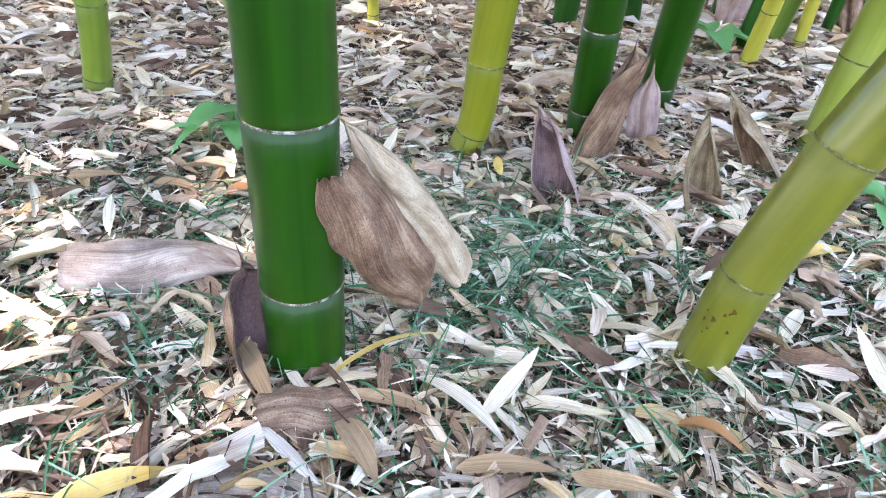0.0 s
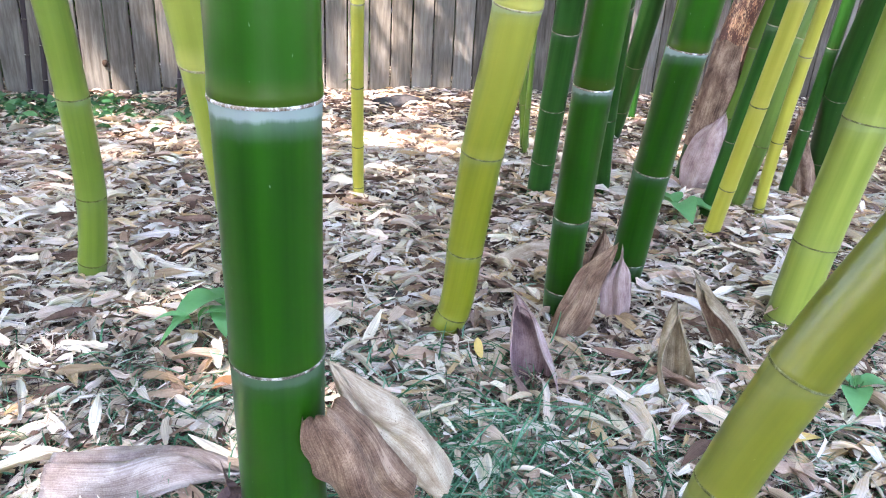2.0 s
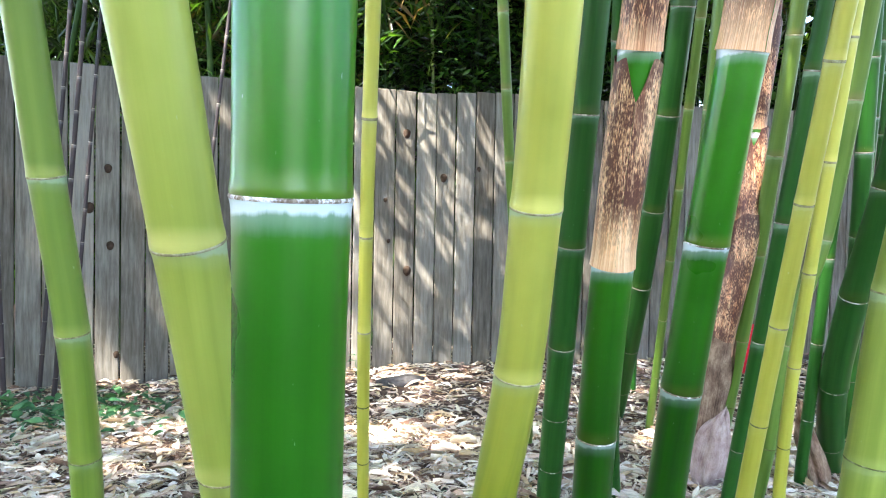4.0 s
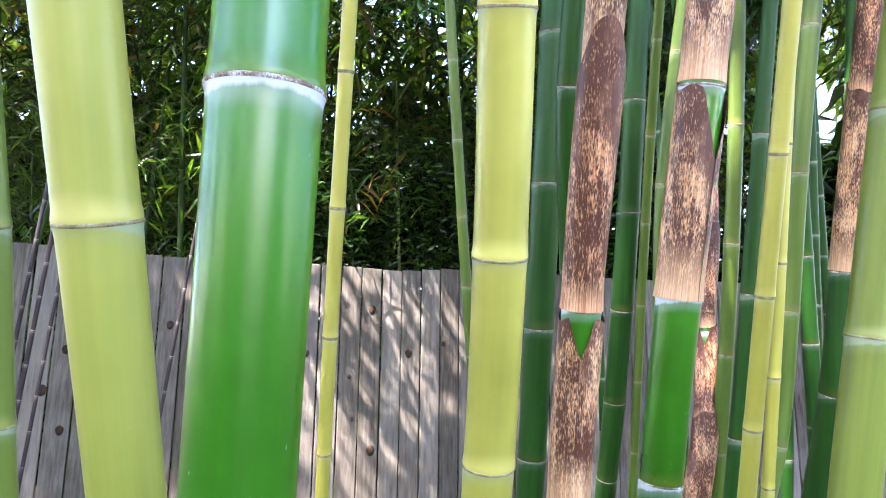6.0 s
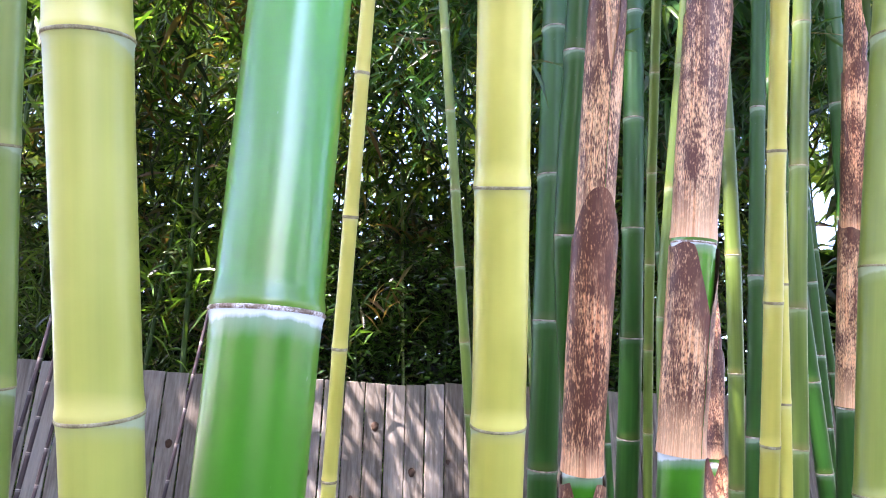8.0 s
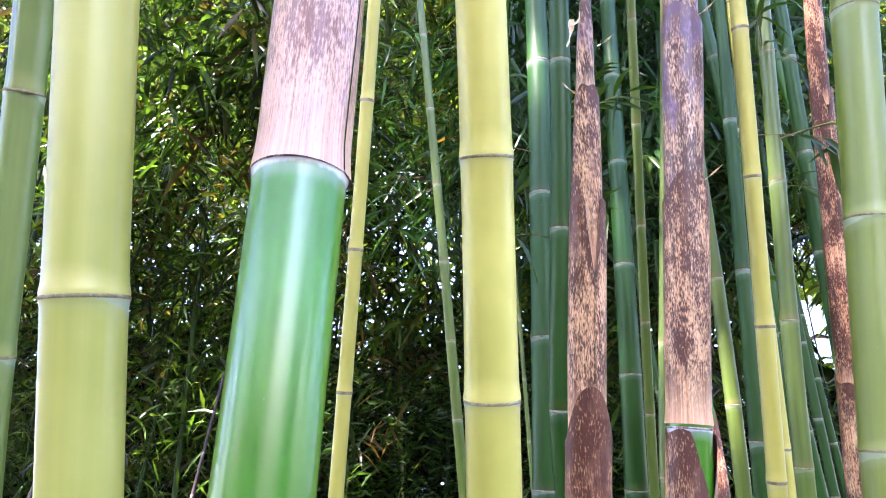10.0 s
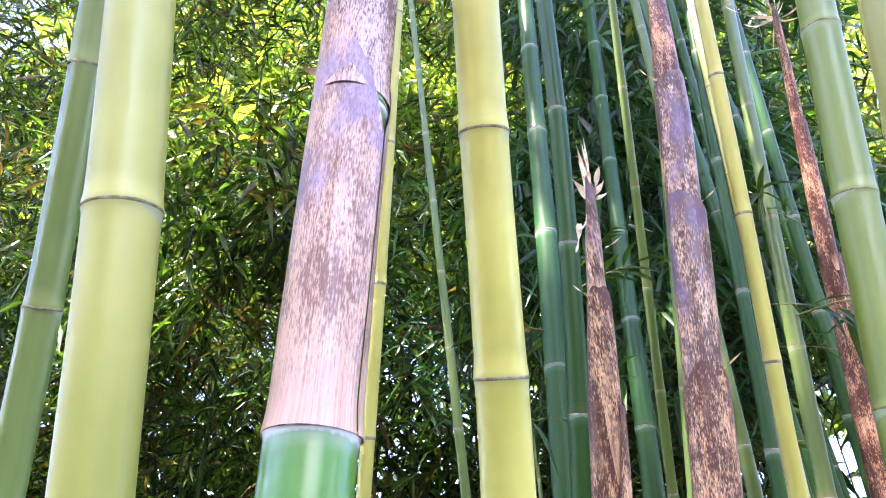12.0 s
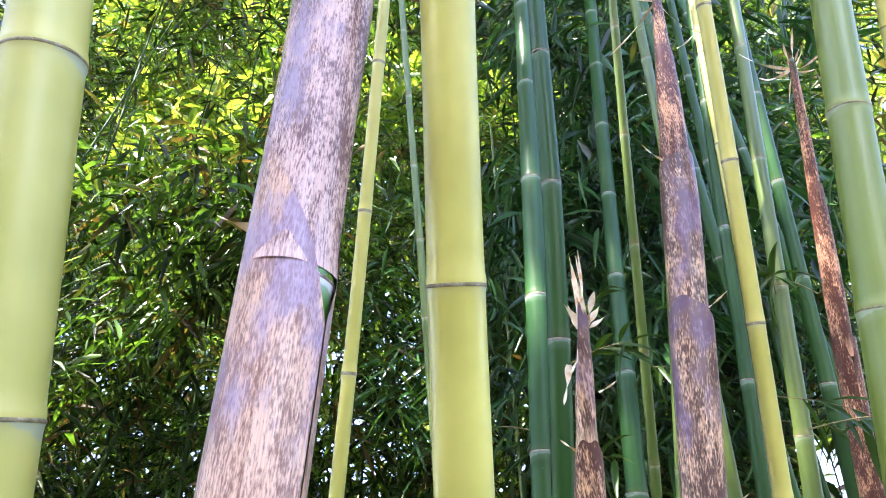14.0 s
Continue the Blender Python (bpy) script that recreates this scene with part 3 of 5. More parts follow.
def scattered(n, xr, yr):
    """Places spread over a stretch of ground whose borders fade out."""
    fade = rs.normal(0, 1, (2, n)) * np.where(rs.uniform(0, 1, n) < 0.4, 0.35, 0.06)
    return rs.uniform(*xr, n) + fade[0], np.minimum(rs.uniform(*yr, n) + fade[1], 6.2)


def litter(n, xr, yr, lmin, lmax, lift, ratio=(0.13, 0.24), zhi=0.3, sections=6):
    x, y = scattered(n, xr, yr)
    pos = np.stack([x, y, ground_z(x, y) + rs.uniform(0.0, lift, n) - 0.004], -1)
    ln = lmin + (lmax - lmin) * rs.uniform(0, 1, n) ** 1.4
    return leaf_cloud(rs, pos, ln, ln * rs.uniform(*ratio, n), headings(rs, n, -0.06, zhi * 0.75), rs.uniform(-0.06, 0.28, n), rs.normal(0, 0.6, n), rs.normal(0.0, 0.06, n), sections, rs.normal(0, 1.1, n), rs.uniform(-0.5, 1.3, n), TORN)


def joined(name, clouds, material, label, category, kind="stuff", group=""):
    vs, fs, us, at = [], [], [], 0
    for v, f, uv in clouds:
        vs.append(v), fs.append(f + at), us.append(uv)
        at += len(v)
    return tagged(new(name, big_mesh(name, np.concatenate(vs), np.concatenate(fs), material, uv=np.concatenate(us))), label, category, group, kind)


def straws(n, xr, yr, lmin, lmax, wide, lift):
    """Thin flat shreds and stalks lying about."""
    x, y = scattered(n, xr, yr)
    pos = np.stack([x, y, ground_z(x, y) + rs.uniform(-0.002, lift, n)], -1)
    ln = rs.uniform(lmin, lmax, n)
    return leaf_cloud(rs, pos, ln, np.full(n, wide) * rs.uniform(0.5, 1.6, n), headings(rs, n, -0.1, 0.18), rs.uniform(-0.1, 0.2, n), rs.normal(0, 0.5, n), rs.uniform(-0.1, 0.12, n), 3)


keep, rs = rs, np.random.RandomState(71)
flakes = [litter(1500, (-0.9, 1.3), (0.2, 1.5), 0.03, 0.10, 0.036, (0.2, 0.42)), litter(2400, (-1.9, 2.4), (1.3, 3.2), 0.04, 0.11, 0.03, (0.22, 0.45), sections=5), litter(2600, (-0.9, 1.3), (0.2, 1.4), 0.01, 0.035, 0.034, (0.25, 0.6), sections=3)]
rs = keep
litter_thing = joined("leaf_litter", [*flakes,
    litter(7200, (-0.9, 1.3), (0.2, 1.3), 0.012, 0.085, 0.026, (0.10, 0.24)), litter(14000, (-2.0, 2.6), (1.1, 3.0), 0.03, 0.12, 0.03, (0.12, 0.28), sections=4),
    litter(10000, (-2.8, 3.4), (2.9, 5.2), 0.025, 0.10, 0.02, (0.1, 0.26), sections=4), litter(7000, (-4.2, 5.2), (-4.0, 5.6), 0.05, 0.14, 0.02, (0.14, 0.26), sections=3), litter(300, (-0.7, 1.0), (0.15, 0.9), 0.06, 0.12, 0.03, (0.14, 0.24))],
    LITTER, "thick layer of dry pale beige bamboo leaves on the soil", "leaf litter")
joined("straw_litter", [straws(14000, (-0.85, 1.25), (0.22, 1.7), 0.006, 0.026, 0.006, 0.026), straws(12000, (-0.9, 1.3), (0.2, 1.3), 0.012, 0.08, 0.0026, 0.028)],
       SHREDS, "thin dry shreds and stalks scattered over the litter", "leaf litter")
joined("pale_shreds", [straws(10000, (-1.6, 2.2), (1.3, 3.4), 0.012, 0.05, 0.008, 0.024), straws(8000, (-2, 2.6), (1.2, 3.2), 0.03, 0.1, 0.005, 0.024)],
       LITTER, "pale broken leaf shreds lying on the mulch", "leaf litter")
joined("mulch", [straws(9000, (-0.9, 1.4), (0.2, 1.4), 0.008, 0.035, 0.009, 0.008), straws(7500, (-2.8, 3.0), (1.3, 5.2), 0.015, 0.05, 0.012, 0.01)],
       CHIPS, "brown bark and leaf mulch between the dry leaves", "mulch")


# ---------------------------------------------------------------- foliage behind the fence and overhead
def foliage_material(name, deep, fresh, lit, dead, rough, through, brown=0.5):
    """Living leaves: shade from leaf to leaf, sunlit clusters painted as brighter patches, and dying patches of the
    stand.
    """
    k = Mat(name, rough, 0.5)
    rnd = k.n("NewGeometry").outputs["Random Per Island"]
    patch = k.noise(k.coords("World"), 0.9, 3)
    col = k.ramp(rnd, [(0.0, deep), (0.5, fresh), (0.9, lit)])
    # brighter clusters: sunshine on the stand put into the leaf colour
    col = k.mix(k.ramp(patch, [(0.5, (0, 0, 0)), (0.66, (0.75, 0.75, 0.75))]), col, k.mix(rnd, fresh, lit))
    dying = k.math("MULTIPLY", k.ramp(k.noise(k.coords("World", (0.8, 0.8, 1.1)), 1.3, 3), [(0.5, (0.12, 0.12, 0.12)), (0.62, (1, 1, 1))]), k.ramp(k.math("FRACT", k.math("MULTIPLY", rnd, 17.3)), [(1 - brown, (0, 0, 0)), (1 - brown + 0.02, (1, 1, 1))]))
    col = k.mix(dying, col, dead)
    col = k.mix(0.35, col, k.ramp(k.noise(k.coords("skin", (500, 8, 1)), 1.0, 2), [(0.35, (0.6, 0.6, 0.6)), (0.65, (1.15, 1.15, 1.15))]), "MULTIPLY")
    k.colour(col)
    tr = k.n("BsdfTranslucent")
    k.link(k.mix(1.0, col, (1.0, 1.0, 0.35), "MULTIPLY"), tr.inputs[0])
    mx = k.n("MixShader", Fac=through)
    k.link(k.b.outputs[0], mx.inputs[1])
    k.link(tr.outputs[0], mx.inputs[2])
    k.link(mx.outputs[0], k.t.nodes["Material Output"].inputs[0])
    return k.m


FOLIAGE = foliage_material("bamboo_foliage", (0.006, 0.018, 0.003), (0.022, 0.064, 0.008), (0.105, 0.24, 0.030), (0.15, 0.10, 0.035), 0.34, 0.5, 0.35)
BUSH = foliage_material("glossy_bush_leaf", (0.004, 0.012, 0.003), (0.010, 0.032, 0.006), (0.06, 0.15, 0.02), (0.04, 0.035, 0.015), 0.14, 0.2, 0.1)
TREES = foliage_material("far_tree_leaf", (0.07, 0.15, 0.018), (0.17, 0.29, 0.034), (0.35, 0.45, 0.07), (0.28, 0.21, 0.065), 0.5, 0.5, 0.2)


def clumped(n, lo, hi, clumps, spread):
    """Places gathered round random centres, so that gaps stay between the sprays."""
    c = rs.uniform(lo, hi, (clumps, 3))
    p = c[rs.randint(0, clumps, n)] + rs.normal(0, 1, (n, 3)) * spread
    return p


def spray(n, lo, hi, clumps, spread, lmin, lmax, ratio, zlo=-0.8, zhi=0.35, droop=0.35, sections=3):
    p = clumped(n, lo, hi, clumps, spread)
    p = p[(p[:, 1] > fence_y(p[:, 0]) + 0.12) | (p[:, 2] > 2.0)]
    # a narrow gap in the foliage through which the sky shows
    p = p[np.hypot((p[:, 0] - 0.21 - 0.576 * p[:, 1]) / 0.36, (p[:, 2] - 1.11 - 0.4235 * p[:, 1]) / 0.75) > 1]
    # a thinner stretch of the thicket, bright from the trees behind it
    thin = np.hypot((p[:, 0] - 0.09 + 0.46 * p[:, 1]) / 0.8, (p[:, 2] - 1.6 - 1.2 * p[:, 1]) / 1.5) < 1
    p = p[~(thin & (p[:, 1] > 3.4) & (p[:, 1] < 7.4) & (np.arange(len(p)) % 10 < 7))]
    m = len(p)
    ln = rs.uniform(lmin, lmax, m)
    return leaf_cloud(rs, p, ln, ln * ratio, headings(rs, m, zlo, zhi), np.full(m, droop), rs.normal(0, 0.9, m), rs.normal(0, 0.04, m), sections)


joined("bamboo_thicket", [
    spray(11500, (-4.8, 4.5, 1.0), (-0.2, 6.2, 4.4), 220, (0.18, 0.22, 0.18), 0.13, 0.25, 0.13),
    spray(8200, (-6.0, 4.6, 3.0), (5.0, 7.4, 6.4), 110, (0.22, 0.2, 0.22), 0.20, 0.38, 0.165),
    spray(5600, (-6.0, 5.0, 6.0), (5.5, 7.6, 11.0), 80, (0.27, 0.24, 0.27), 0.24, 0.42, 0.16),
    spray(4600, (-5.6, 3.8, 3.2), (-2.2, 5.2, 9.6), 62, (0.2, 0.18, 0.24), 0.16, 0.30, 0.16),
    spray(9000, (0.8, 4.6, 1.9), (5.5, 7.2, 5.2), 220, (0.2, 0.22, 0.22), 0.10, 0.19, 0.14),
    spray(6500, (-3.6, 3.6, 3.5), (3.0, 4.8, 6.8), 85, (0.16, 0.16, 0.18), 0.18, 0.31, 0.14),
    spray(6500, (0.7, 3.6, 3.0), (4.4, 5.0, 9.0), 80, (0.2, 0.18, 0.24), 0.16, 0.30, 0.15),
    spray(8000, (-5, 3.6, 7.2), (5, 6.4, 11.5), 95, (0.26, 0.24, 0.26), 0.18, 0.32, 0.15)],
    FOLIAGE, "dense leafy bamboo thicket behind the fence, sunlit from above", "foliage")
BRANCH = foliage_material("deep_green_bamboo_leaf", (0.010, 0.040, 0.010), (0.020, 0.085, 0.020), (0.055, 0.17, 0.04), (0.12, 0.10, 0.04), 0.3, 0.35, 0.06)
keep, rs = rs, np.random.RandomState(77)
joined("leafy_branches", [spray(800, (0.45, 2.3, 3.0), (1.4, 2.9, 4.4), 24, (0.12, 0.12, 0.14), 0.14, 0.24, 0.14, -0.95, 0.1, 0.45, sections=5), spray(2600, (0.75, 3.1, 2.9), (2.6, 4.0, 5.6), 46, (0.16, 0.15, 0.2), 0.13, 0.23, 0.13, -0.95, 0.1, 0.4, sections=4), spray(3600, (0.55, 2.2, 3.7), (2.6, 3.2, 6.6), 80, (0.13, 0.12, 0.14), 0.16, 0.28, 0.14, -0.95, 0.1, 0.45, sections=5), spray(900, (-0.3, 3.3, 3.0), (0.8, 4.2, 5.4), 18, (0.15, 0.15, 0.18), 0.13, 0.23, 0.13, -0.9, 0.15, 0.4, sections=4)],
       BRANCH, "drooping deep green bamboo leaves on side branches inside the grove", "foliage")
joined("thicket_edge", [spray(3200, (-8.0, 4.2, 7.0), (-3.4, 5.6, 13.0), 90, (0.3, 0.25, 0.32), 0.2, 0.36, 0.15)], FOLIAGE, "shaded brownish bamboo sprays at the thicket's outer edge", "foliage")
rs = keep
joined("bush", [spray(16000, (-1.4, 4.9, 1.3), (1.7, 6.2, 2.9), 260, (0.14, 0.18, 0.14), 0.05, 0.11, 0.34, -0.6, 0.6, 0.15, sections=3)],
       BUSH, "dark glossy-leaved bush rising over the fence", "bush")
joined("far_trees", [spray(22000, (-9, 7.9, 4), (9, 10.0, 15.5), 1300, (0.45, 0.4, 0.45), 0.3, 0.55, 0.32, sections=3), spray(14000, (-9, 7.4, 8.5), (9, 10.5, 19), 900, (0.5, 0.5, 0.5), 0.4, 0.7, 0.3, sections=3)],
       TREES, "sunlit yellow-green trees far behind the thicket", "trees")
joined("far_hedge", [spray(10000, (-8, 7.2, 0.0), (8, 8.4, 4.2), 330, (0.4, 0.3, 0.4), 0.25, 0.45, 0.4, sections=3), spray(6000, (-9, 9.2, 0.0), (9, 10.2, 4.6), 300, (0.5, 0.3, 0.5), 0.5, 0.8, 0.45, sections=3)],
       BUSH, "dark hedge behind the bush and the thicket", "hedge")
# unseen leafy crowns added high overhead to dim the sun to a soft half shade, and lower sprays before the fence
def crowns(n, lo, hi, clumps, spread):
    p = clumped(n, lo, hi, clumps, spread)
    x, y = p[:, 0], p[:, 1]
    # gaps cut to aim sun at the fence, a sheath and the near litter
    opening = (y > -2.15) & (y < -0.2) & (x > -6.3) & (x < -3.9)
    opening |= (y >= -0.2) & (y < 1.1) & (x > -6.3) & (x < -2.4) & (rs.uniform(0, 1, n) < 0.65)
    opening |= np.hypot(x + 4.1, y + 4.85) < 0.2
    opening |= (np.hypot((x + 5.4) / 0.85, (y + 5.5) / 1.0) < 1) & (rs.uniform(0, 1, n) < 0.75)
    p = p[~opening]
    m = len(p)
    ln = rs.uniform(0.4, 0.55, m)
    return leaf_cloud(rs, p, ln, ln * 0.26, headings(rs, m, -0.5, 0.3), np.full(m, 0.3), rs.normal(0, 0.6, m), rs.normal(0, 0.04, m), 3)


rs = np.random.RandomState(21)
joined("bamboo_canopy", [crowns(17000, (-10.5, -9.5, 11.6), (3.5, 4.0, 13.0), 1700, (0.45, 0.45, 0.3)), crowns(4300, (-6.2, -7.2, 11.6), (-2.6, -4.2, 13.0), 700, (0.4, 0.4, 0.3)),
                         spray(120, (-3.0, 0.8, 6.0), (-1.35, 1.7, 6.8), 24, (0.11, 0.09, 0.12), 0.15, 0.25, 0.22), spray(1900, (-1.85, 2.1, 3.7), (-0.5, 3.25, 4.3), 80, (0.08, 0.07, 0.08), 0.12, 0.21, 0.17, -0.9, 0.2, 0.4, sections=4), spray(2200, (-6.0, 1.3, 6.0), (-3.0, 2.1, 6.8), 110, (0.17, 0.12, 0.16), 0.16, 0.28, 0.24),
                         spray(1500, (-1.35, 1.3, 6.0), (3.0, 2.1, 6.8), 90, (0.17, 0.12, 0.16), 0.16, 0.28, 0.24)],
       FOLIAGE, "leafy bamboo crowns added overhead, mostly unseen, letting flecks of sun through", "foliage")
rs = np.random.RandomState(31)
STEM = plain_material("thicket_stem", [(0.3, (0.012, 0.03, 0.008)), (0.6, (0.035, 0.07, 0.016)), (0.8, (0.09, 0.10, 0.035))], 3, 0.45, 0.1, 0.001, (6, 6, 0.6))
for k in range(48):
    x, r = rs.uniform(-4.5, 5.0), rs.uniform(0.010, 0.026)
    y = fence_y(x) + rs.uniform(0.3, 2.2)
    dx, dy, sw = rs.normal(0, 0.06), rs.normal(0, 0.04), rs.normal(0, 0.25)
    z = np.linspace(-0.2, 10, 14)
    a = np.arange(7) * 2 * np.pi / 7
    rad = r * (1 - z / 13)[:, None]
    cx, cy = (dx * z + sw * (z / 10) ** 3)[:, None], (dy * z)[:, None]
    sv = np.stack([cx + np.cos(a) * rad, cy + np.sin(a) * rad, np.repeat(z[:, None], 7, 1)], -1).reshape(-1, 3)
    ob = new("thicket_stem", big_mesh("thicket_stem", sv, grid_faces(14, 7, True), STEM))
    ob.location = (x, y, 0)
    tagged(ob, "thin dark green bamboo stem inside the far thicket", "bamboo", "stems of the far thicket")


def shrubs(x0, x1, y0, y1, top, n):
    p = clumped(n, (x0, y0, 0.1), (x1, y1, top), n // 30, (0.3, 0.3, 0.3))
    p[:, 2] = np.maximum(p[:, 2], 0.05)
    ln = rs.uniform(0.28, 0.5, n)
    return leaf_cloud(rs, p, ln, ln * 0.3, headings(rs, n, -0.7, 0.4), np.full(n, 0.3), rs.normal(0, 0.9, n), rs.normal(0, 0.04, n), 4)


# out of view: added to bound the sky that the culms reflect
joined("side_thicket", [shrubs(-6.2, -4.4, -5.5, 4.0, 5.6, 4500), shrubs(4.2, 6.0, -5.5, 4.4, 5.6, 4500), shrubs(-6.0, 1.0, -7.6, -6.2, 8.0, 6000)],
       FOLIAGE, "dense unseen bamboo thickets added at the sides and back of the grove", "foliage")

# ---------------------------------------------------------------- sheathed shoots
def sheath_material(name, pale, brown, dark, bloom, rough=0.42, cover=0.0, foot=0.11, hard=0.9, fine=1.0, edge=0.05, haze=0.09):
    """Papery culm sheath: plain tan at its foot, fine dark flecks in streaks above and a violet bloom."""
    k = Mat(name, rough, 0.4)
    fleck = k.noise(k.coords("skin", (430 * fine, 80 * fine, 1)), 1.0, 3, 0.6)
    blot = k.noise(k.coords("skin", (120, 26, 1)), 1.0, 4, 0.62)
    streak = k.noise(k.coords("skin", (420, 4, 1)), 1.0, 4)
    wide = k.noise(k.coords("skin", (26, 9, 1)), 1.0, 3)
    ends = k.n("SeparateXYZ")
    uv = k.n("UVMap")
    uv.uv_map = "ends"
    k.link(uv.outputs[0], ends.inputs[0])
    rise = k.ramp(k.math("MULTIPLY_ADD", streak, 0.06, k.math("SUBTRACT", ends.outputs[1], 0.03)), [(0.0, (0, 0, 0)), (foot * 0.35, (0.35, 0.35, 0.35)), (foot, (1, 1, 1))])
    amount = k.math("ADD", k.math("ADD", k.math("MULTIPLY", fleck, 0.40), k.math("MULTIPLY", blot, 0.22)), k.math("ADD", k.math("MULTIPLY", wide, 0.32), k.math("MULTIPLY", streak, 0.06)))
    # darker towards the free edge at the top
    top = k.ramp(ends.outputs[0], [(0.0, (1, 1, 1)), (0.012, (0.75, 0.75, 0.75)), (0.09, (0, 0, 0))])
    amount = k.math("MULTIPLY_ADD", top, edge, amount)
    dots = k.math("MULTIPLY", k.ramp(amount, [(0.462 - cover, (0, 0, 0)), (0.50 - cover, (0.42 * hard, 0.42 * hard, 0.42 * hard)), (0.548 - cover, (hard, hard, hard))]), rise)
    base = k.mix(k.ramp(streak, [(0.35, (0, 0, 0)), (0.65, (1, 1, 1))]), pale, brown)
    # a smooth violet bloom, mostly on the upper half
    along = k.math("DIVIDE", ends.outputs[1], k.math("ADD", k.math("ADD", ends.outputs[0], ends.outputs[1]), 0.001))
    cloud = k.math("MULTIPLY_ADD", along, 0.16, k.math("SUBTRACT", k.noise(k.coords("skin", (15, 6, 1)), 1.0, 4, 0.6), haze))
    veil = k.math("MULTIPLY", rise, k.ramp(cloud, [(0.5, (0, 0, 0)), (0.61, (0.9, 0.9, 0.9))]))
    base = k.mix(k.math("MULTIPLY", dots, k.math("MULTIPLY_ADD", veil, -0.45, 1.0)), k.mix(veil, base, bloom), dark)
    k.colour(base)
    k.bump(k.math("ADD", streak, k.math("MULTIPLY", fleck, 0.4)), 0.35, 0.0012)
    return k.m


def dry_material(name, dark, mid, pale, specks=0.5, rough=0.65):
    """A dropped sheath: fine ribs along its length, dusty and rotten patches and small black specks."""
    k = Mat(name, rough, 0.12)
    rib = k.noise(k.coords("skin", (900, 5, 1)), 1.0, 5, 0.7)
    wide = k.noise(k.coords("skin", (34, 14, 1)), 1.0, 5, 0.65)
    dust = k.noise(k.coords("skin", (500, 420, 1)), 1.0, 4, 0.7)
    tone = k.math("ADD", k.math("MULTIPLY", dust, 0.2), k.math("ADD", k.math("MULTIPLY", rib, 0.32), k.math("MULTIPLY", wide, 0.48)))
    col = k.ramp(tone, [(0.41, dark), (0.5, mid), (0.585, pale)])
    spot = k.ramp(k.noise(k.coords("skin", (380, 230, 1)), 1.0, 2), [(0.64, (0, 0, 0)), (0.70, (1, 1, 1))])
    col = k.mix(k.math("MULTIPLY", k.math("MULTIPLY", spot, specks), k.ramp(wide, [(0.42, (0, 0, 0)), (0.6, (1, 1, 1))])), col, (0.04, 0.025, 0.02))
    k.colour(col)
    k.bump(k.math("ADD", k.math("ADD", rib, k.math("MULTIPLY", dust, 0.5)), k.math("MULTIPLY", wide, 0.6)), 0.8, 0.0016)
    return k.m


SHEATH = sheath_material("mottled_sheath", (0.92, 0.62, 0.36), (0.77, 0.37, 0.16), (0.070, 0.016, 0.013), (0.15, 0.07, 0.06), cover=0.025, hard=0.95, fine=1.3, haze=0.19)
SHEATH_RED = sheath_material("red_brown_sheath", (0.92, 0.57, 0.32), (0.74, 0.30, 0.13), (0.064, 0.014, 0.011), (0.12, 0.05, 0.045), 0.4, 0.036, 0.05, hard=0.95, fine=1.3, haze=0.18)
SHEATH_DUSK = sheath_material("violet_brown_sheath", (0.92, 0.66, 0.42), (0.74, 0.40, 0.22), (0.050, 0.014, 0.018), (0.25, 0.165, 0.25), 0.34, 0.028, 0.05, hard=0.92, fine=1.0, haze=0.08)
SHEATH_DRY = dry_material("dry_sheath", (0.08, 0.044, 0.030), (0.22, 0.138, 0.092), (0.42, 0.295, 0.205), 0.9)
SHEATH_PALE = dry_material("pale_dry_sheath", (0.27, 0.19, 0.12), (0.47, 0.37, 0.26), (0.66, 0.58, 0.43), 0.9)
SHEATH_OLIVE = dry_material("olive_brown_sheath", (0.13, 0.095, 0.055), (0.26, 0.20, 0.125), (0.40, 0.33, 0.23), 0.4)
SHEATH_ROSE = dry_material("dusty_pink_sheath", (0.24, 0.15, 0.14), (0.42, 0.30, 0.27), (0.56, 0.44, 0.40), 0.3)
SHEATH_LIGHT = sheath_material("violet_sheath", (0.88, 0.62, 0.45), (0.72, 0.43, 0.28), (0.15, 0.045, 0.042), (0.46, 0.35, 0.45), 0.28, 0.0, 0.12, 0.75, 1.2, 0.015)
SHEATH_VIOLET = sheath_material("violet_upper_sheath", (0.84, 0.62, 0.52), (0.68, 0.44, 0.36), (0.12, 0.045, 0.055), (0.38, 0.30, 0.40), 0.26, 0.002, 0.03, 0.85, 1.3, 0.015)
RIBBON = plain_material("dry_ribbon", [(0.3, (0.62, 0.30, 0.12)), (0.44, (0.84, 0.58, 0.32)), (0.56, (0.90, 0.80, 0.58))], 60, 0.7, 0.3, 0.001)


def add_uv(me, skin, ends):
    a, b = me.uv_layers.new(name="skin"), me.uv_layers.new(name="ends")
    for loop in me.loops:
        a.data[loop.index].uv = skin[loop.vertex_index]
        b.data[loop.index].uv = ends[loop.vertex_index]


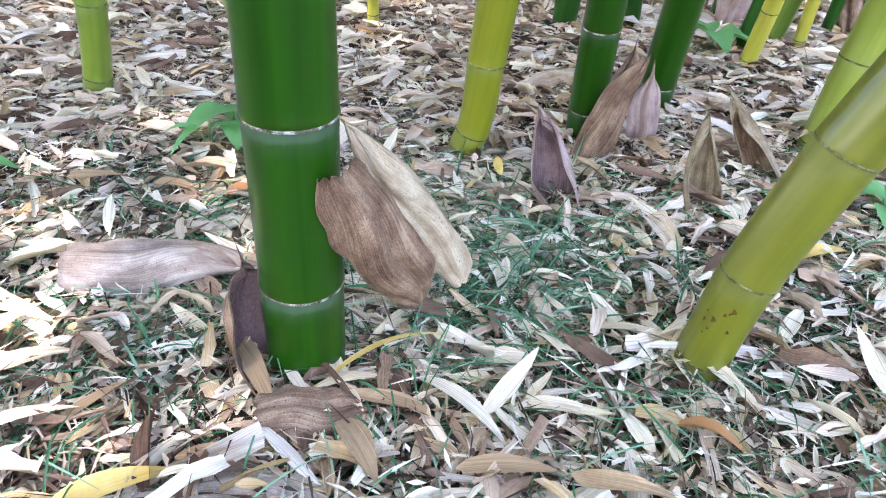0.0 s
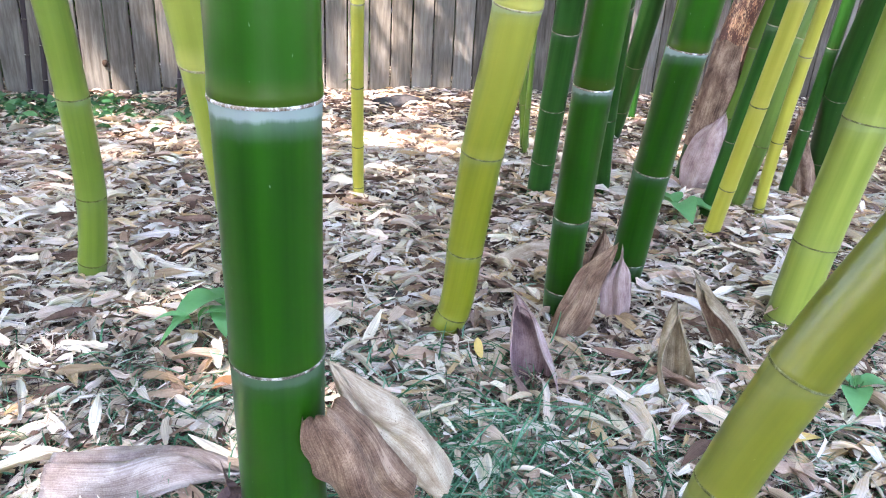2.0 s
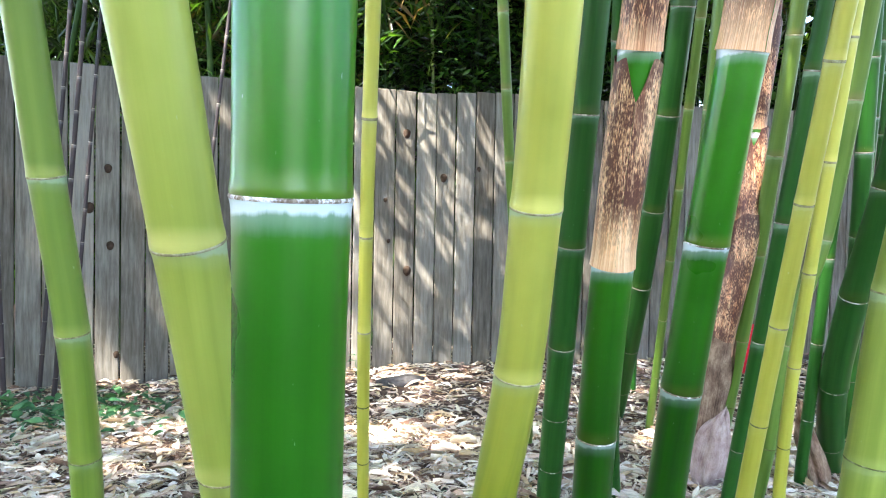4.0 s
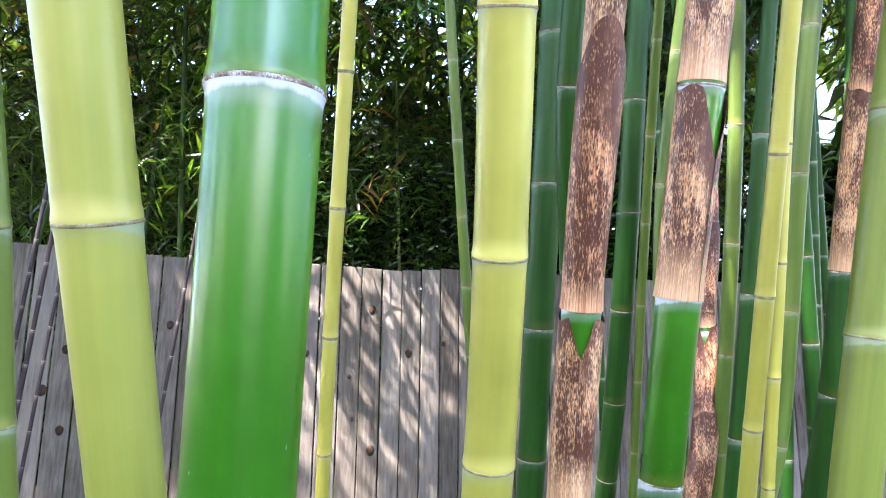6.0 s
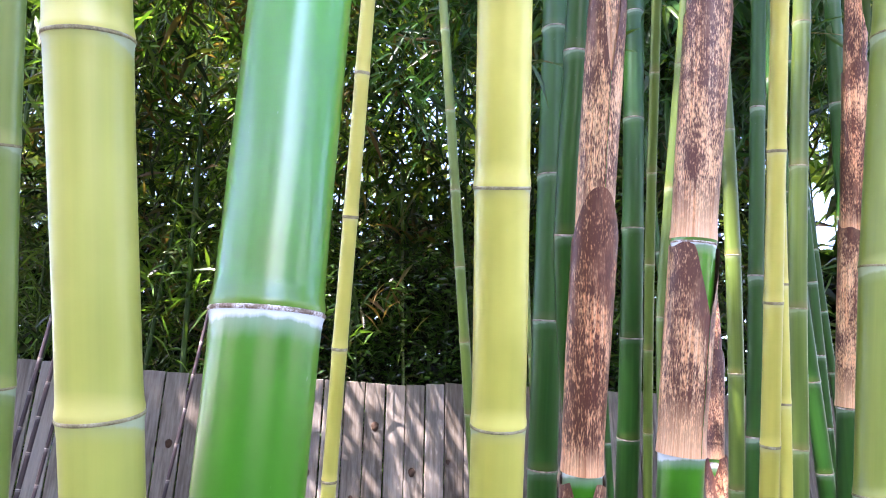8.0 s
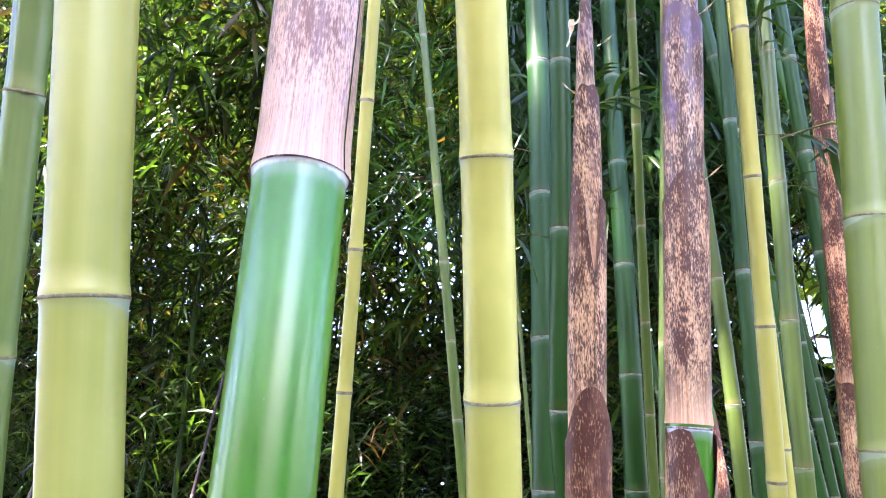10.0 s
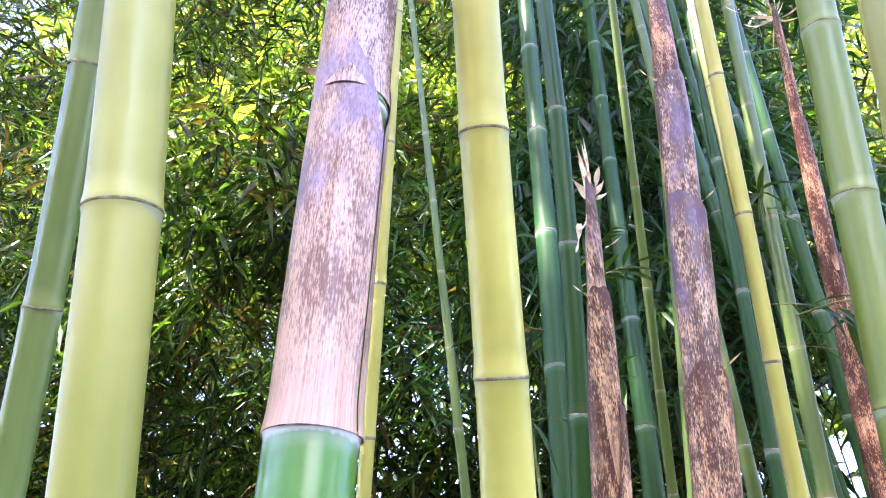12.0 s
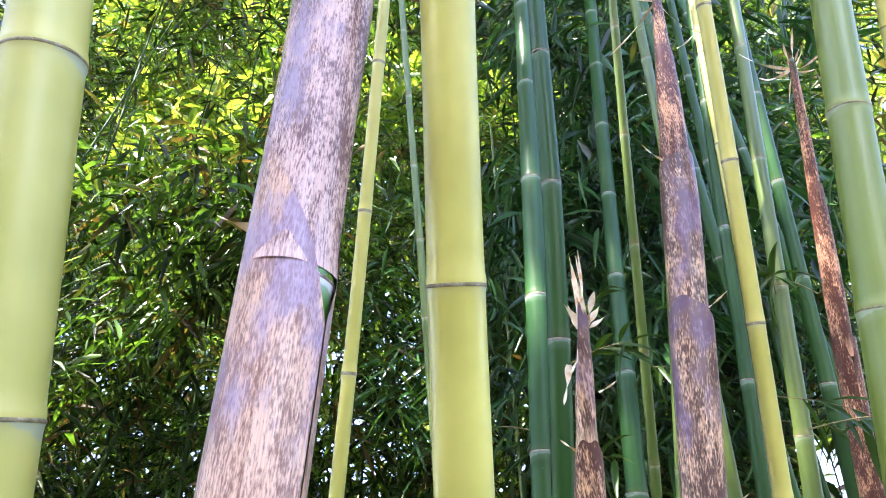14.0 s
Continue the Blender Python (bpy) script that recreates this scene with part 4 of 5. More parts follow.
def wrap_sheath(thing, at, radius, z0, z1, face, notch, over, material, half=0.5, gape=0.0, cols=64, rows=22, steep=0.8, lift=0.0, spread=0.0078, lean=3):
    """A sheath rolled round a culm from its node up past the next one. face: side on which its edges part in a V; over: how far its tip overlaps the next sheath."""
    inv = Matrix.Translation(-thing.location)
    verts, skin, ends = [], [], []
    for i in range(rows):
        s = i / (rows - 1)
        for j in range(cols + 1):
            a = face + 2 * math.pi * j / cols
            g = abs((a - face + math.pi) % (2 * math.pi) - math.pi)
            hi = z1 + over * ((1 + math.cos(g - math.pi)) / 2) ** lean - notch * max(0.0, 1 - g / half) ** steep + 0.004 * math.sin(5 * a)
            z = z0 + 0.003 + (hi - z0 - 0.003) * s
            c, d = at(z), (at(z + 0.01) - at(z - 0.01)).normalized()
            u = d.cross(Vector((0, 1, 0.1))).normalized()
            v = u.cross(d)
            flare = 0.0012 + lift + spread * s * min(1.0, radius(z) / 0.032) + gape * s**3 * math.exp(-(g / 0.5) ** 2) + 0.0012 * math.sin(3 * a + 4 * s)
            swell = 1 + 0.07 * math.exp(-((z - z0) / 0.02) ** 2)
            r = radius(z) * swell + flare + (0.0016 if j == cols else 0)
            verts.append(inv @ (c + u * (math.cos(a) * r) + v * (math.sin(a) * r)))
            skin.append((j / cols * 2 * math.pi * radius(z) + 1.7 * z0, z))
            ends.append((hi - z, z - z0))
    me = mesh_from("sheath", verts, grid_faces(rows, cols + 1), material)
    add_uv(me, skin, ends)
    return part("sheath", me, thing, "papery brown mottled sheath round the culm")


def ribbon(thing, name, p, q, width, material, sag=0.0, twist=1.0, rows=9):
    """A dry curling strip from p to q."""
    inv = Matrix.Translation(-thing.location)
    p, q = Vector(p), Vector(q)
    d = q - p
    side = d.cross(Vector((0.3, 1, 0.2))).normalized()
    other = side.cross(d.normalized())
    verts = []
    for i in range(rows):
        s = i / (rows - 1)
        w = width * (1 - s) ** 0.6 * (0.5 + 0.5 * min(1, s * 6)) / 2 + 0.0004
        a = twist * s * 2.2
        x = side * math.cos(a) + other * math.sin(a)
        c = p + d * s + other * (math.sin(s * math.pi) * 0.12 * d.length) - Vector((0, 0, sag * d.length * s * s))
        verts += [inv @ (c - x * w), inv @ (c + other * w * 0.4 * math.cos(a)), inv @ (c + x * w)]
    return part(name, mesh_from(name, verts, grid_faces(rows, 3), material), thing)


def tuft(thing, name, tip, count, lmin, lmax, rise, spread, width, seed):
    """Withered strips that stand and curl out of the mouth of the last sheath."""
    r = random.Random(seed)
    for k in range(count):
        a, up = 2 * math.pi * (k + r.uniform(-0.3, 0.3)) / count, r.uniform(*rise)
        d = Vector((math.cos(a) * spread * r.uniform(0.4, 1.2), math.sin(a) * spread * r.uniform(0.4, 1.2), up)).normalized() * r.uniform(lmin, lmax)
        ribbon(thing, name, tip + Vector((math.cos(a), math.sin(a), 0)) * 0.003, tip + d, width * r.uniform(0.6, 1.3), RIBBON, r.uniform(-0.05, 0.35), r.uniform(0.5, 2.5))


FRONT, BACK = math.radians(270), math.radians(90)
g1_r = taper((0, 0.0358), (0.7, 0.0353), (1.15, 0.0322), (1.6, 0.0285), (1.85, 0.0245), (1.95, 0.0205), (2.05, 0.0158), (2.15, 0.0112), (2.22, 0.0062), (2.27, 0.005))
g1 = culm("green bamboo shoot wrapped in mottled brown sheaths, torn tip", g1_at, (0, 0.08, 0.245, 0.504, 0.817, 1.153, 1.496, 1.776, 2.048, 2.226), g1_r, GREEN, NODE_WHITE, 2.2, segs=36)
wrap_sheath(g1, g1_at, g1_r, 0.810, 1.134, FRONT + 0.1, 0.055, 0.008, SHEATH, 0.55, spread=0.0036)
wrap_sheath(g1, g1_at, g1_r, 1.145, 1.49, BACK, 0.05, 0.10, SHEATH_RED)
wrap_sheath(g1, g1_at, g1_r, 1.49, 1.88, FRONT - 0.2, 0.12, 0.02, SHEATH)
wrap_sheath(g1, g1_at, g1_r, 1.76, 2.05, BACK, 0.05, 0.02, SHEATH)
wrap_sheath(g1, g1_at, g1_r, 2.044, 2.245, BACK + 1, 0.02, 0.02, SHEATH_DUSK)
tip = g1_at(2.23)
tuft(g1, "torn_blade", tip, 7, 0.045, 0.075, (0.6, 1.3), 0.75, 0.019, 1)
tuft(g1, "torn_blade", tip, 6, 0.11, 0.20, (1.0, 1.2), 0.10, 0.012, 2)
low = g1_at(2.2)
ribbon(g1, "torn_blade", low, low + Vector((-0.03, -0.02, -0.04)), 0.018, RIBBON, 0.3, 1.5)
ribbon(g1, "torn_blade", low + Vector((-0.03, -0.02, -0.04)), low + Vector((-0.045, -0.02, -0.10)), 0.014, RIBBON, 0.1, 1.5)
for z, s in ((2.05, 1), (2.13, -1)):
    b = g1_at(z)
    ribbon(g1, "sheath_blade", b + Vector((-0.018 * s, -0.014, 0)), b + Vector((-0.045 * s, -0.03, 0.012)), 0.005, RIBBON, 0.0, 2)

g2_r = taper((0, 0.0381), (0.45, 0.0381), (1.3, 0.0416), (1.8, 0.0385), (2.1, 0.0355), (2.34, 0.0345), (2.65, 0.0318), (2.9, 0.0212), (3.2, 0.0060))
g2 = culm("green bamboo shoot with mottled sheaths and a thin withered tip", g2_at, (0.03, 0.1, 0.317, 0.566, 0.852, 1.187, 1.562, 1.992, 2.38, 2.716, 2.99, 3.183), g2_r, GREEN, NODE_WHITE, 3.15, segs=36)
wrap_sheath(g2, g2_at, g2_r, 1.182, 1.556, math.radians(240), 0.13, 0.0, SHEATH, 0.75, 0.003, steep=1.1, spread=0.0045)
wrap_sheath(g2, g2_at, g2_r, 1.566, 1.99, BACK, 0.05, 0.06, SHEATH)
wrap_sheath(g2, g2_at, g2_r, 1.90, 2.38, BACK + 0.4, 0.10, 0.04, SHEATH_DUSK)
wrap_sheath(g2, g2_at, g2_r, 2.25, 2.72, BACK - 0.6, 0.08, 0.03, SHEATH_DUSK)
wrap_sheath(g2, g2_at, g2_r, 2.58, 3.0, BACK, 0.03, 0.04, SHEATH_RED)
wrap_sheath(g2, g2_at, g2_r, 2.90, 3.195, BACK + 1, 0.02, 0.01, SHEATH_RED)
tip = g2_at(3.17)
tuft(g2, "dry_blade", tip, 8, 0.08, 0.20, (-0.3, 0.9), 0.9, 0.006, 3)
tuft(g2, "dry_blade", tip, 4, 0.18, 0.30, (1.0, 1.2), 0.25, 0.007, 4)
for z, s in ((2.03, -1), (2.40, -1), (2.73, 1), (3.02, -1)):
    b = g2_at(z)
    ribbon(g2, "sheath_blade", b + Vector((-0.03 * s, -0.012, 0)), b + Vector((-0.075 * s, -0.03, 0.035)), 0.006, RIBBON, 0.05, 2)

big = bpy.data.objects["bamboo_culm"]
big_r = taper((0, 0.0441), (0.8, 0.0451), (1.3, 0.0476), (1.8, 0.0487), (3, 0.0428))
wrap_sheath(big, big_at, big_r, 1.656, 2.125, math.radians(200), 0.09, 0.16, SHEATH_LIGHT, 1.2, 0.0, 80, 30, 1.7, spread=0.0035, lean=1)
wrap_sheath(big, big_at, big_r, 2.085, 2.55, BACK, 0.10, 0.06, SHEATH_VIOLET, 0.5, 0.0, 80, 30)
wrap_sheath(big, big_at, big_r, 2.44, 3.03, BACK, 0.10, 0.06, SHEATH_VIOLET, 0.5)
b = big_at(2.14)
ribbon(big, "sheath_blade", b + Vector((-0.043, -0.01, 0)), b + Vector((-0.085, -0.02, 0.012)), 0.012, RIBBON, 0.0, 1.2)

g4_r = taper((0, 0.0456), (0.6, 0.0426), (1.3, 0.0337), (1.8, 0.0297), (2.7, 0.0238), (3.4, 0.0059))
g4 = culm("dark green leaning bamboo shoot with red-brown sheaths above", g4_at, (0.02, 0.14, 0.382, 0.693, 1.008, 1.345, 1.808, 2.226, 2.617, 2.997, 3.392), g4_r, DARK, NODE_WHITE, 3.3)
wrap_sheath(g4, g4_at, g4_r, 1.346, 1.82, math.radians(240), 0.05, 0.03, SHEATH)
for z0, z1, f in ((1.813, 2.23, BACK), (2.19, 2.62, FRONT), (2.57, 3.0, BACK), (2.96, 3.38, FRONT)):
    wrap_sheath(g4, g4_at, g4_r, z0, z1, f, 0.06, 0.03, SHEATH_RED)
tip = g4_at(3.36)
tuft(g4, "dry_blade", tip, 12, 0.06, 0.20, (-0.6, 1.0), 0.8, 0.012, 5)

shd_r = taper((0, 0.045), (0.5, 0.044), (0.9, 0.036), (1.25, 0.029), (1.6, 0.02), (1.95, 0.004))
shd = culm("brown sheathed bamboo shoot with a pale worn patch", shd_at, (0.02, 0.1, 0.25, 0.38, 0.51, 0.9, 1.21, 1.6, 2.0), shd_r, GREEN, NODE_WHITE, 1.9)
wrap_sheath(shd, shd_at, shd_r, 0.16, 0.515, math.radians(215), 0.14, 0.0, SHEATH_DRY, 0.6, 0.006)
for z0, z1, f in ((0.46, 0.91, BACK), (0.9, 1.23, FRONT + 0.5), (1.22, 1.58, BACK), (1.56, 1.93, FRONT)):
    wrap_sheath(shd, shd_at, shd_r, z0, z1, f, 0.07, 0.03, SHEATH_RED)


# each withered blade grows from the mouth of its sheath
for shoot in (big, g1, g2, g4):
    sheaths = [ob for ob in shoot.children if ob.name.startswith("sheath") and not ob.name.startswith("sheath_blade")]
    for ob in [ob for ob in shoot.children if "blade" in ob.name]:
        ob.parent = min(sheaths, key=lambda q: abs(max(v.co.z for v in q.data.vertices) - ob.data.vertices[0].co.z))


# ---------------------------------------------------------------- more culms at the back and the black bamboo
def straight(p, q):
    p, q = Vector(p), Vector(q)
    return lambda z: p + (q - p) * ((z - p.z) / (q.z - p.z))


BACKS = [((1.75, 3.0, 0), (1.45, 2.3, 2.6), 0.034, DARK, 0.36), ((1.95, 3.4, 0), (1.85, 2.9, 2.6), 0.024, DARK, 0.33), ((1.30, 3.3, 0), (1.12, 2.9, 2.6), 0.018, DARK, 0.3),
         ((1.28, 2.4, 0), (1.22, 1.85, 2.4), 0.020, DARK, 0.33), ((2.3, 3.1, 0), (1.9, 2.5, 2.6), 0.030, DARK, 0.35), ((1.05, 3.9, 0), (0.98, 3.5, 2.6), 0.020, DARK, 0.32),
         ((1.6, 4.2, 0), (1.5, 3.8, 2.6), 0.026, DARK, 0.34), ((2.5, 4.2, 0), (2.3, 3.7, 2.6), 0.024, DARK, 0.34), ((-0.15, 5.6, 0), (-0.25, 5.4, 3), 0.014, MOSS, 0.28),
         ((0.62, 3.6, 0), (0.55, 3.2, 2.6), 0.012, MOSS, 0.28), ((0.38, 2.75, 0), (0.30, 2.2, 2.6), 0.011, MOSS, 0.26), ((0.75, 5.5, 0), (0.7, 5.4, 3), 0.02, DARK, 0.3)]
for p, q, r, skin, gap in BACKS:
    at = straight(p, q)
    culm("bamboo culm deep among the others of the grove", at, [0.0 + gap * k * (0.75 + 0.02 * k) for k in range(9)], taper((0, r), (5, r * 0.75)), skin, NODE_RED if skin is DARK else NODE_GREY, 5.0, segs=18)
for p, q, r in (((-2.10, 3.4, -0.15), (-1.90, 3.35, 1.95), 0.012), ((-2.015, 3.4, -0.1), (-1.845, 3.35, 1.69), 0.013), ((-1.93, 3.4, -0.08), (-1.79, 3.4, 1.69), 0.010), ((-1.33, 3.4, -0.05), (-1.12, 3.4, 1.85), 0.010),
                ((-2.2, 3.3, -0.15), (-2.22, 3.2, 1.9), 0.013)):
    culm("slender black bamboo culm with pale nodes by the fence", straight(p, q), [p[2] + 0.17 * k for k in range(12)], taper((0, r), (4, r * 0.7)), BLACK, NODE_RED, 2.3, segs=14, group="black bamboo culms")


# ---------------------------------------------------------------- sheaths on the ground
def shell_thing(label, tail, tip, width, arc, face, material, ruffle=0.0, blunt=0.35, hollow=0.0, name="fallen_sheath", bow=0.0, inner=None, rows=26, cols=22, twist=0.35, pointed=True, ragged=1.0):
    """A dropped sheath: a curled, boat-shaped shell from tail to tip. arc: degrees that it curls round; face: the way its outer side looks."""
    tail, tip = Vector(tail), Vector(tip)
    x = (tip - tail).normalized()
    z = Vector(face) - x * x.dot(Vector(face))
    z.normalize()
    turn = Matrix((x, z.cross(x), z)).transposed().to_4x4()
    length = (tip - tail).length
    verts, skin, ends = [], [], []
    for layer in (0, 1):
        for i in range(rows):
            s = i / (rows - 1)
            wide = width * (blunt + (1 - blunt) * min(1, s / 0.35) ** 0.7) * (1 - max(0, (s - 0.45) / 0.55) ** 2.2) ** 0.75 + 0.0015
            if pointed and tip.z - tail.z > 0.1:
                wide = width * (blunt + (1 - blunt) * min(1, s / 0.3) ** 0.7) * (1 - max(0, (s - 0.25) / 0.75) ** 2.0) ** 0.8 + 0.0015
            open_ = radians(arc) * (1 + hollow * s)
            R = wide / max(0.3, 2 * math.sin(min(open_ / 2, 1.5)))
            for j in range(cols):
                t = j / (cols - 1) - 0.5
                a = (t + 0.08 * math.sin(4 * s + 5 * tail.y)) * open_ * (1 + 0.18 * math.sin(2.6 * s + 7 * tail.x)) + twist * (s - 0.5) + 0.10 * math.sin(9 * s + 11 * tail.y)
                edge = (abs(t) * 2) ** 4
                rr = R + ruffle * edge * (1 - s) ** 2 * math.sin(s * 26 + 3 * t) * 0.004 + 0.0005 * math.sin(j * 2.3 + 3 * s) - 0.24 * R * math.exp(-((t - 0.17) / 0.06) ** 2) - 0.2 * R * math.exp(-((t + 0.24) / 0.05) ** 2) * s * (0.3 + 0.7 * s) + 0.08 * R * math.sin(5 * s + 9 * t) + 0.004 * edge * math.sin(8 * s + 20 * tail.x + 2 * t)
                rr -= 0.0017 * layer
                up = rr * math.cos(a) - R * math.cos(open_ / 2) + bow * length * math.sin(math.pi * s)
                w = ruffle * (1 - s) ** 6 * 0.003 * math.sin(j * 1.3)
                rr += ruffle * (1 - s) ** 5 * 0.0034 * math.sin(j * 1.05 + 9 * tail.x)
                tear = 1 - (0.17 * abs(math.sin(4.1 * t + 13 * tail.x)) + 0.06 * abs(math.sin(17 * t + 5 * tail.y))) * ragged * max(0, s - 0.3) / 0.7
                verts.append(turn @ Vector((s * length * tear + w, rr * math.sin(a), up)))
                skin.append((t * width * 1.2 + tail.x, s * length))
                ends.append((length * (1 - s), 0.2))
    n = rows * cols
    rim = [i * cols for i in range(rows)] + [(rows - 1) * cols + j for j in range(1, cols)] + [i * cols + cols - 1 for i in range(rows - 2, -1, -1)] + list(range(cols - 2, 0, -1))
    outer = grid_faces(rows, cols) + [(a, n + a, n + b, b) for a, b in zip(rim, rim[1:] + rim[:1])]
    thing = new(name)
    thing.location = tail
    tagged(thing, label, "bamboo sheath", "dry sheaths on the ground")
    shell = mesh_from("shell", verts, outer, material)
    add_uv(shell, skin, ends)
    part("shell", shell, thing)
    lining = mesh_from("lining", verts[n:], [tuple(reversed(f)) for f in grid_faces(rows, cols)], inner or material)
    add_uv(lining, skin[n:], ends[n:])
    part("lining", lining, thing, "smooth inner side of the sheath")
    return thing


SHEATH_INNER = plain_material("smooth_sheath_inside", [(0.3, (0.50, 0.38, 0.30)), (0.6, (0.66, 0.56, 0.47)), (0.8, (0.74, 0.68, 0.60))], 12, 0.5, 0.2, 0.001, (40, 40, 4))
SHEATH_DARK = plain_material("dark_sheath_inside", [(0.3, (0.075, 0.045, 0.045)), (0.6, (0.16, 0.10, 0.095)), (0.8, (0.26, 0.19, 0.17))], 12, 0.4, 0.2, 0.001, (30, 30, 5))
SHEATH_WHITE = plain_material("white_sheath_inside", [(0.3, (0.68, 0.60, 0.56)), (0.6, (0.80, 0.76, 0.73)), (0.8, (0.84, 0.82, 0.80))], 10, 0.55, 0.2, 0.001, (1, 1, 1))
SHEATH_DULL = dry_material("dull_grey_sheath", (0.20, 0.145, 0.12), (0.36, 0.285, 0.245), (0.56, 0.48, 0.42), 0.4)
SHEATH_PLUM = dry_material("violet_brown_hollow", (0.09, 0.055, 0.06), (0.19, 0.12, 0.125), (0.32, 0.23, 0.22), 0.2, 0.5)
SHEATH_GREY = dry_material("grey_striped_sheath", (0.22, 0.17, 0.145), (0.44, 0.37, 0.32), (0.62, 0.56, 0.49), 0.3)

shell_thing("brown ribbed sheath leaning on the thick green culm", (0.036, 0.545, 0.280), (0.114, 0.630, 0.074), 0.074, 125, (0.2, -0.83, 0.45), SHEATH_DRY, 0.9, 0.50, -0.15, inner=SHEATH_INNER, bow=0.05, ragged=0.0, twist=0.1)
shell_thing("pale speckled sheath behind the brown leaning one", (0.158, 0.672, 0.085), (0.034, 0.556, 0.337), 0.060, 110, (0.3, -0.8, 0.5), SHEATH_PALE, 0.15, 0.55, inner=SHEATH_INNER)
shell_thing("pale grey sheath lying on the grass, white inside", (-0.362, 0.705, 0.014), (-0.108, 0.742, 0.024), 0.085, 170, (0, -0.25, 1), SHEATH_DULL, 0.3, 0.9, 0.1, inner=SHEATH_WHITE)
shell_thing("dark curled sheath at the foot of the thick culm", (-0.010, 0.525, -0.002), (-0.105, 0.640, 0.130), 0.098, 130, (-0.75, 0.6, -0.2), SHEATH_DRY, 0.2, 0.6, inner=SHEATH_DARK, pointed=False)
shell_thing("torn brown sheath base at the foot of the thick culm", (-0.035, 0.468, 0.034), (0.088, 0.500, 0.026), 0.062, 100, (0.1, -0.5, 1), SHEATH_DRY, 0.9, 0.8, inner=SHEATH_DRY)
shell_thing("grey-brown sheath lying behind the yellow culm", (0.235, 1.545, 0.01), (0.47, 1.72, 0.02), 0.085, 170, (0, -0.3, 1), SHEATH_PALE, 0.2, 0.5)
shell_thing("small upright sheath with a violet hollow", (0.312, 1.00, -0.006), (0.256, 1.12, 0.160), 0.078, 235, (0.1, 1, -0.3), SHEATH_ROSE, 0.2, 0.8, 0.3, inner=SHEATH_PLUM)
shell_thing("upright olive-brown folded sheath", (0.552, 0.965, -0.012), (0.536, 1.10, 0.178), 0.062, 250, (-0.25, 1, -0.3), SHEATH_OLIVE, 0.25, 0.6, 0.3, inner=SHEATH_OLIVE)
shell_thing("tall narrow brown sheath leaning back", (0.696, 1.075, -0.012), (0.598, 1.23, 0.178), 0.062, 235, (0.45, 1, -0.1), SHEATH_OLIVE, 0.25, 0.75, 0.2, inner=SHEATH_DRY)
shell_thing("brown sheath slanting across the green shoot's foot", (0.362, 1.225, 0.0), (0.452, 1.215, 0.225), 0.075, 130, (-0.3, -1, 0.2), SHEATH_DRY, 0.2, 0.55)
shell_thing("violet-brown pointed sheath between two green culms", (0.485, 1.30, 0.0), (0.470, 1.26, 0.205), 0.078, 120, (0.2, -1, 0.2), SHEATH_ROSE, 0.1, 0.7)
shell_thing("brown sheath scrap behind the green shoot", (0.45, 1.42, 0.01), (0.455, 1.36, 0.22), 0.06, 80, (0, -1, 0.3), SHEATH_DRY, 0.3, 0.7)
shell_thing("wide dusty pink sheath at a shoot's foot", (0.925, 2.33, 0.02), (1.0, 2.31, 0.318), 0.125, 130, (-0.1, -1, 0.3), SHEATH_ROSE, 0.3, 0.6)
shell_thing("tall brown sheath behind the yellow culms", (1.36, 2.42, 0.0), (1.26, 2.40, 0.325), 0.095, 140, (0, -1, 0.2), SHEATH_DRY, 0.2, 0.8)
shell_thing("grey striped sheath lying in the litter", (-0.12, 0.365, 0.005), (0.105, 0.375, 0.006), 0.090, 130, (0, -0.2, 1), SHEATH_GREY, 0.2, 0.5, bow=0.02)


# ---------------------------------------------------------------- grass and small plants
GRASS = plain_material("blue_green_grass", [(0.2, (0.045, 0.15, 0.08)), (0.6, (0.10, 0.29, 0.165)), (0.95, (0.32, 0.48, 0.37))], 20, 0.5, 0.1, 0.001, (1, 1, 1), 0.15, "island", 0.8, 0.3)
WEED = plain_material("weed_leaf", [(0.2, (0.06, 0.22, 0.07)), (0.6, (0.15, 0.40, 0.15)), (0.9, (0.28, 0.52, 0.24))], 18, 0.45, 0.3, 0.002, (1, 1, 1), 0.4, "island", 0.5, 0.3)
IVY = plain_material("ground_cover_leaf", [(0.2, (0.02, 0.08, 0.03)), (0.6, (0.05, 0.16, 0.06)), (0.95, (0.12, 0.26, 0.10))], 18, 0.4, 0.2, 0.002, (1, 1, 1), 0.4, "island", 0.7, 0.25)


def grass(n, centres, spread, lmin, lmax):
    c = np.array(centres)[rs.randint(0, len(centres), n)]
    x, y = c[:, 0] + rs.normal(0, spread, n), c[:, 1] + rs.normal(0, spread, n)
    pos = np.stack([x, y, ground_z(x, y)], -1)
    ln = rs.uniform(lmin, lmax, n)
    return leaf_cloud(rs, pos, ln, rs.uniform(0.0016, 0.0036, n), headings(rs, n, 0.1, 0.75), rs.uniform(0.2, 0.9, n), rs.normal(0, 0.8, n), rs.uniform(-0.05, 0.1, n), 6)


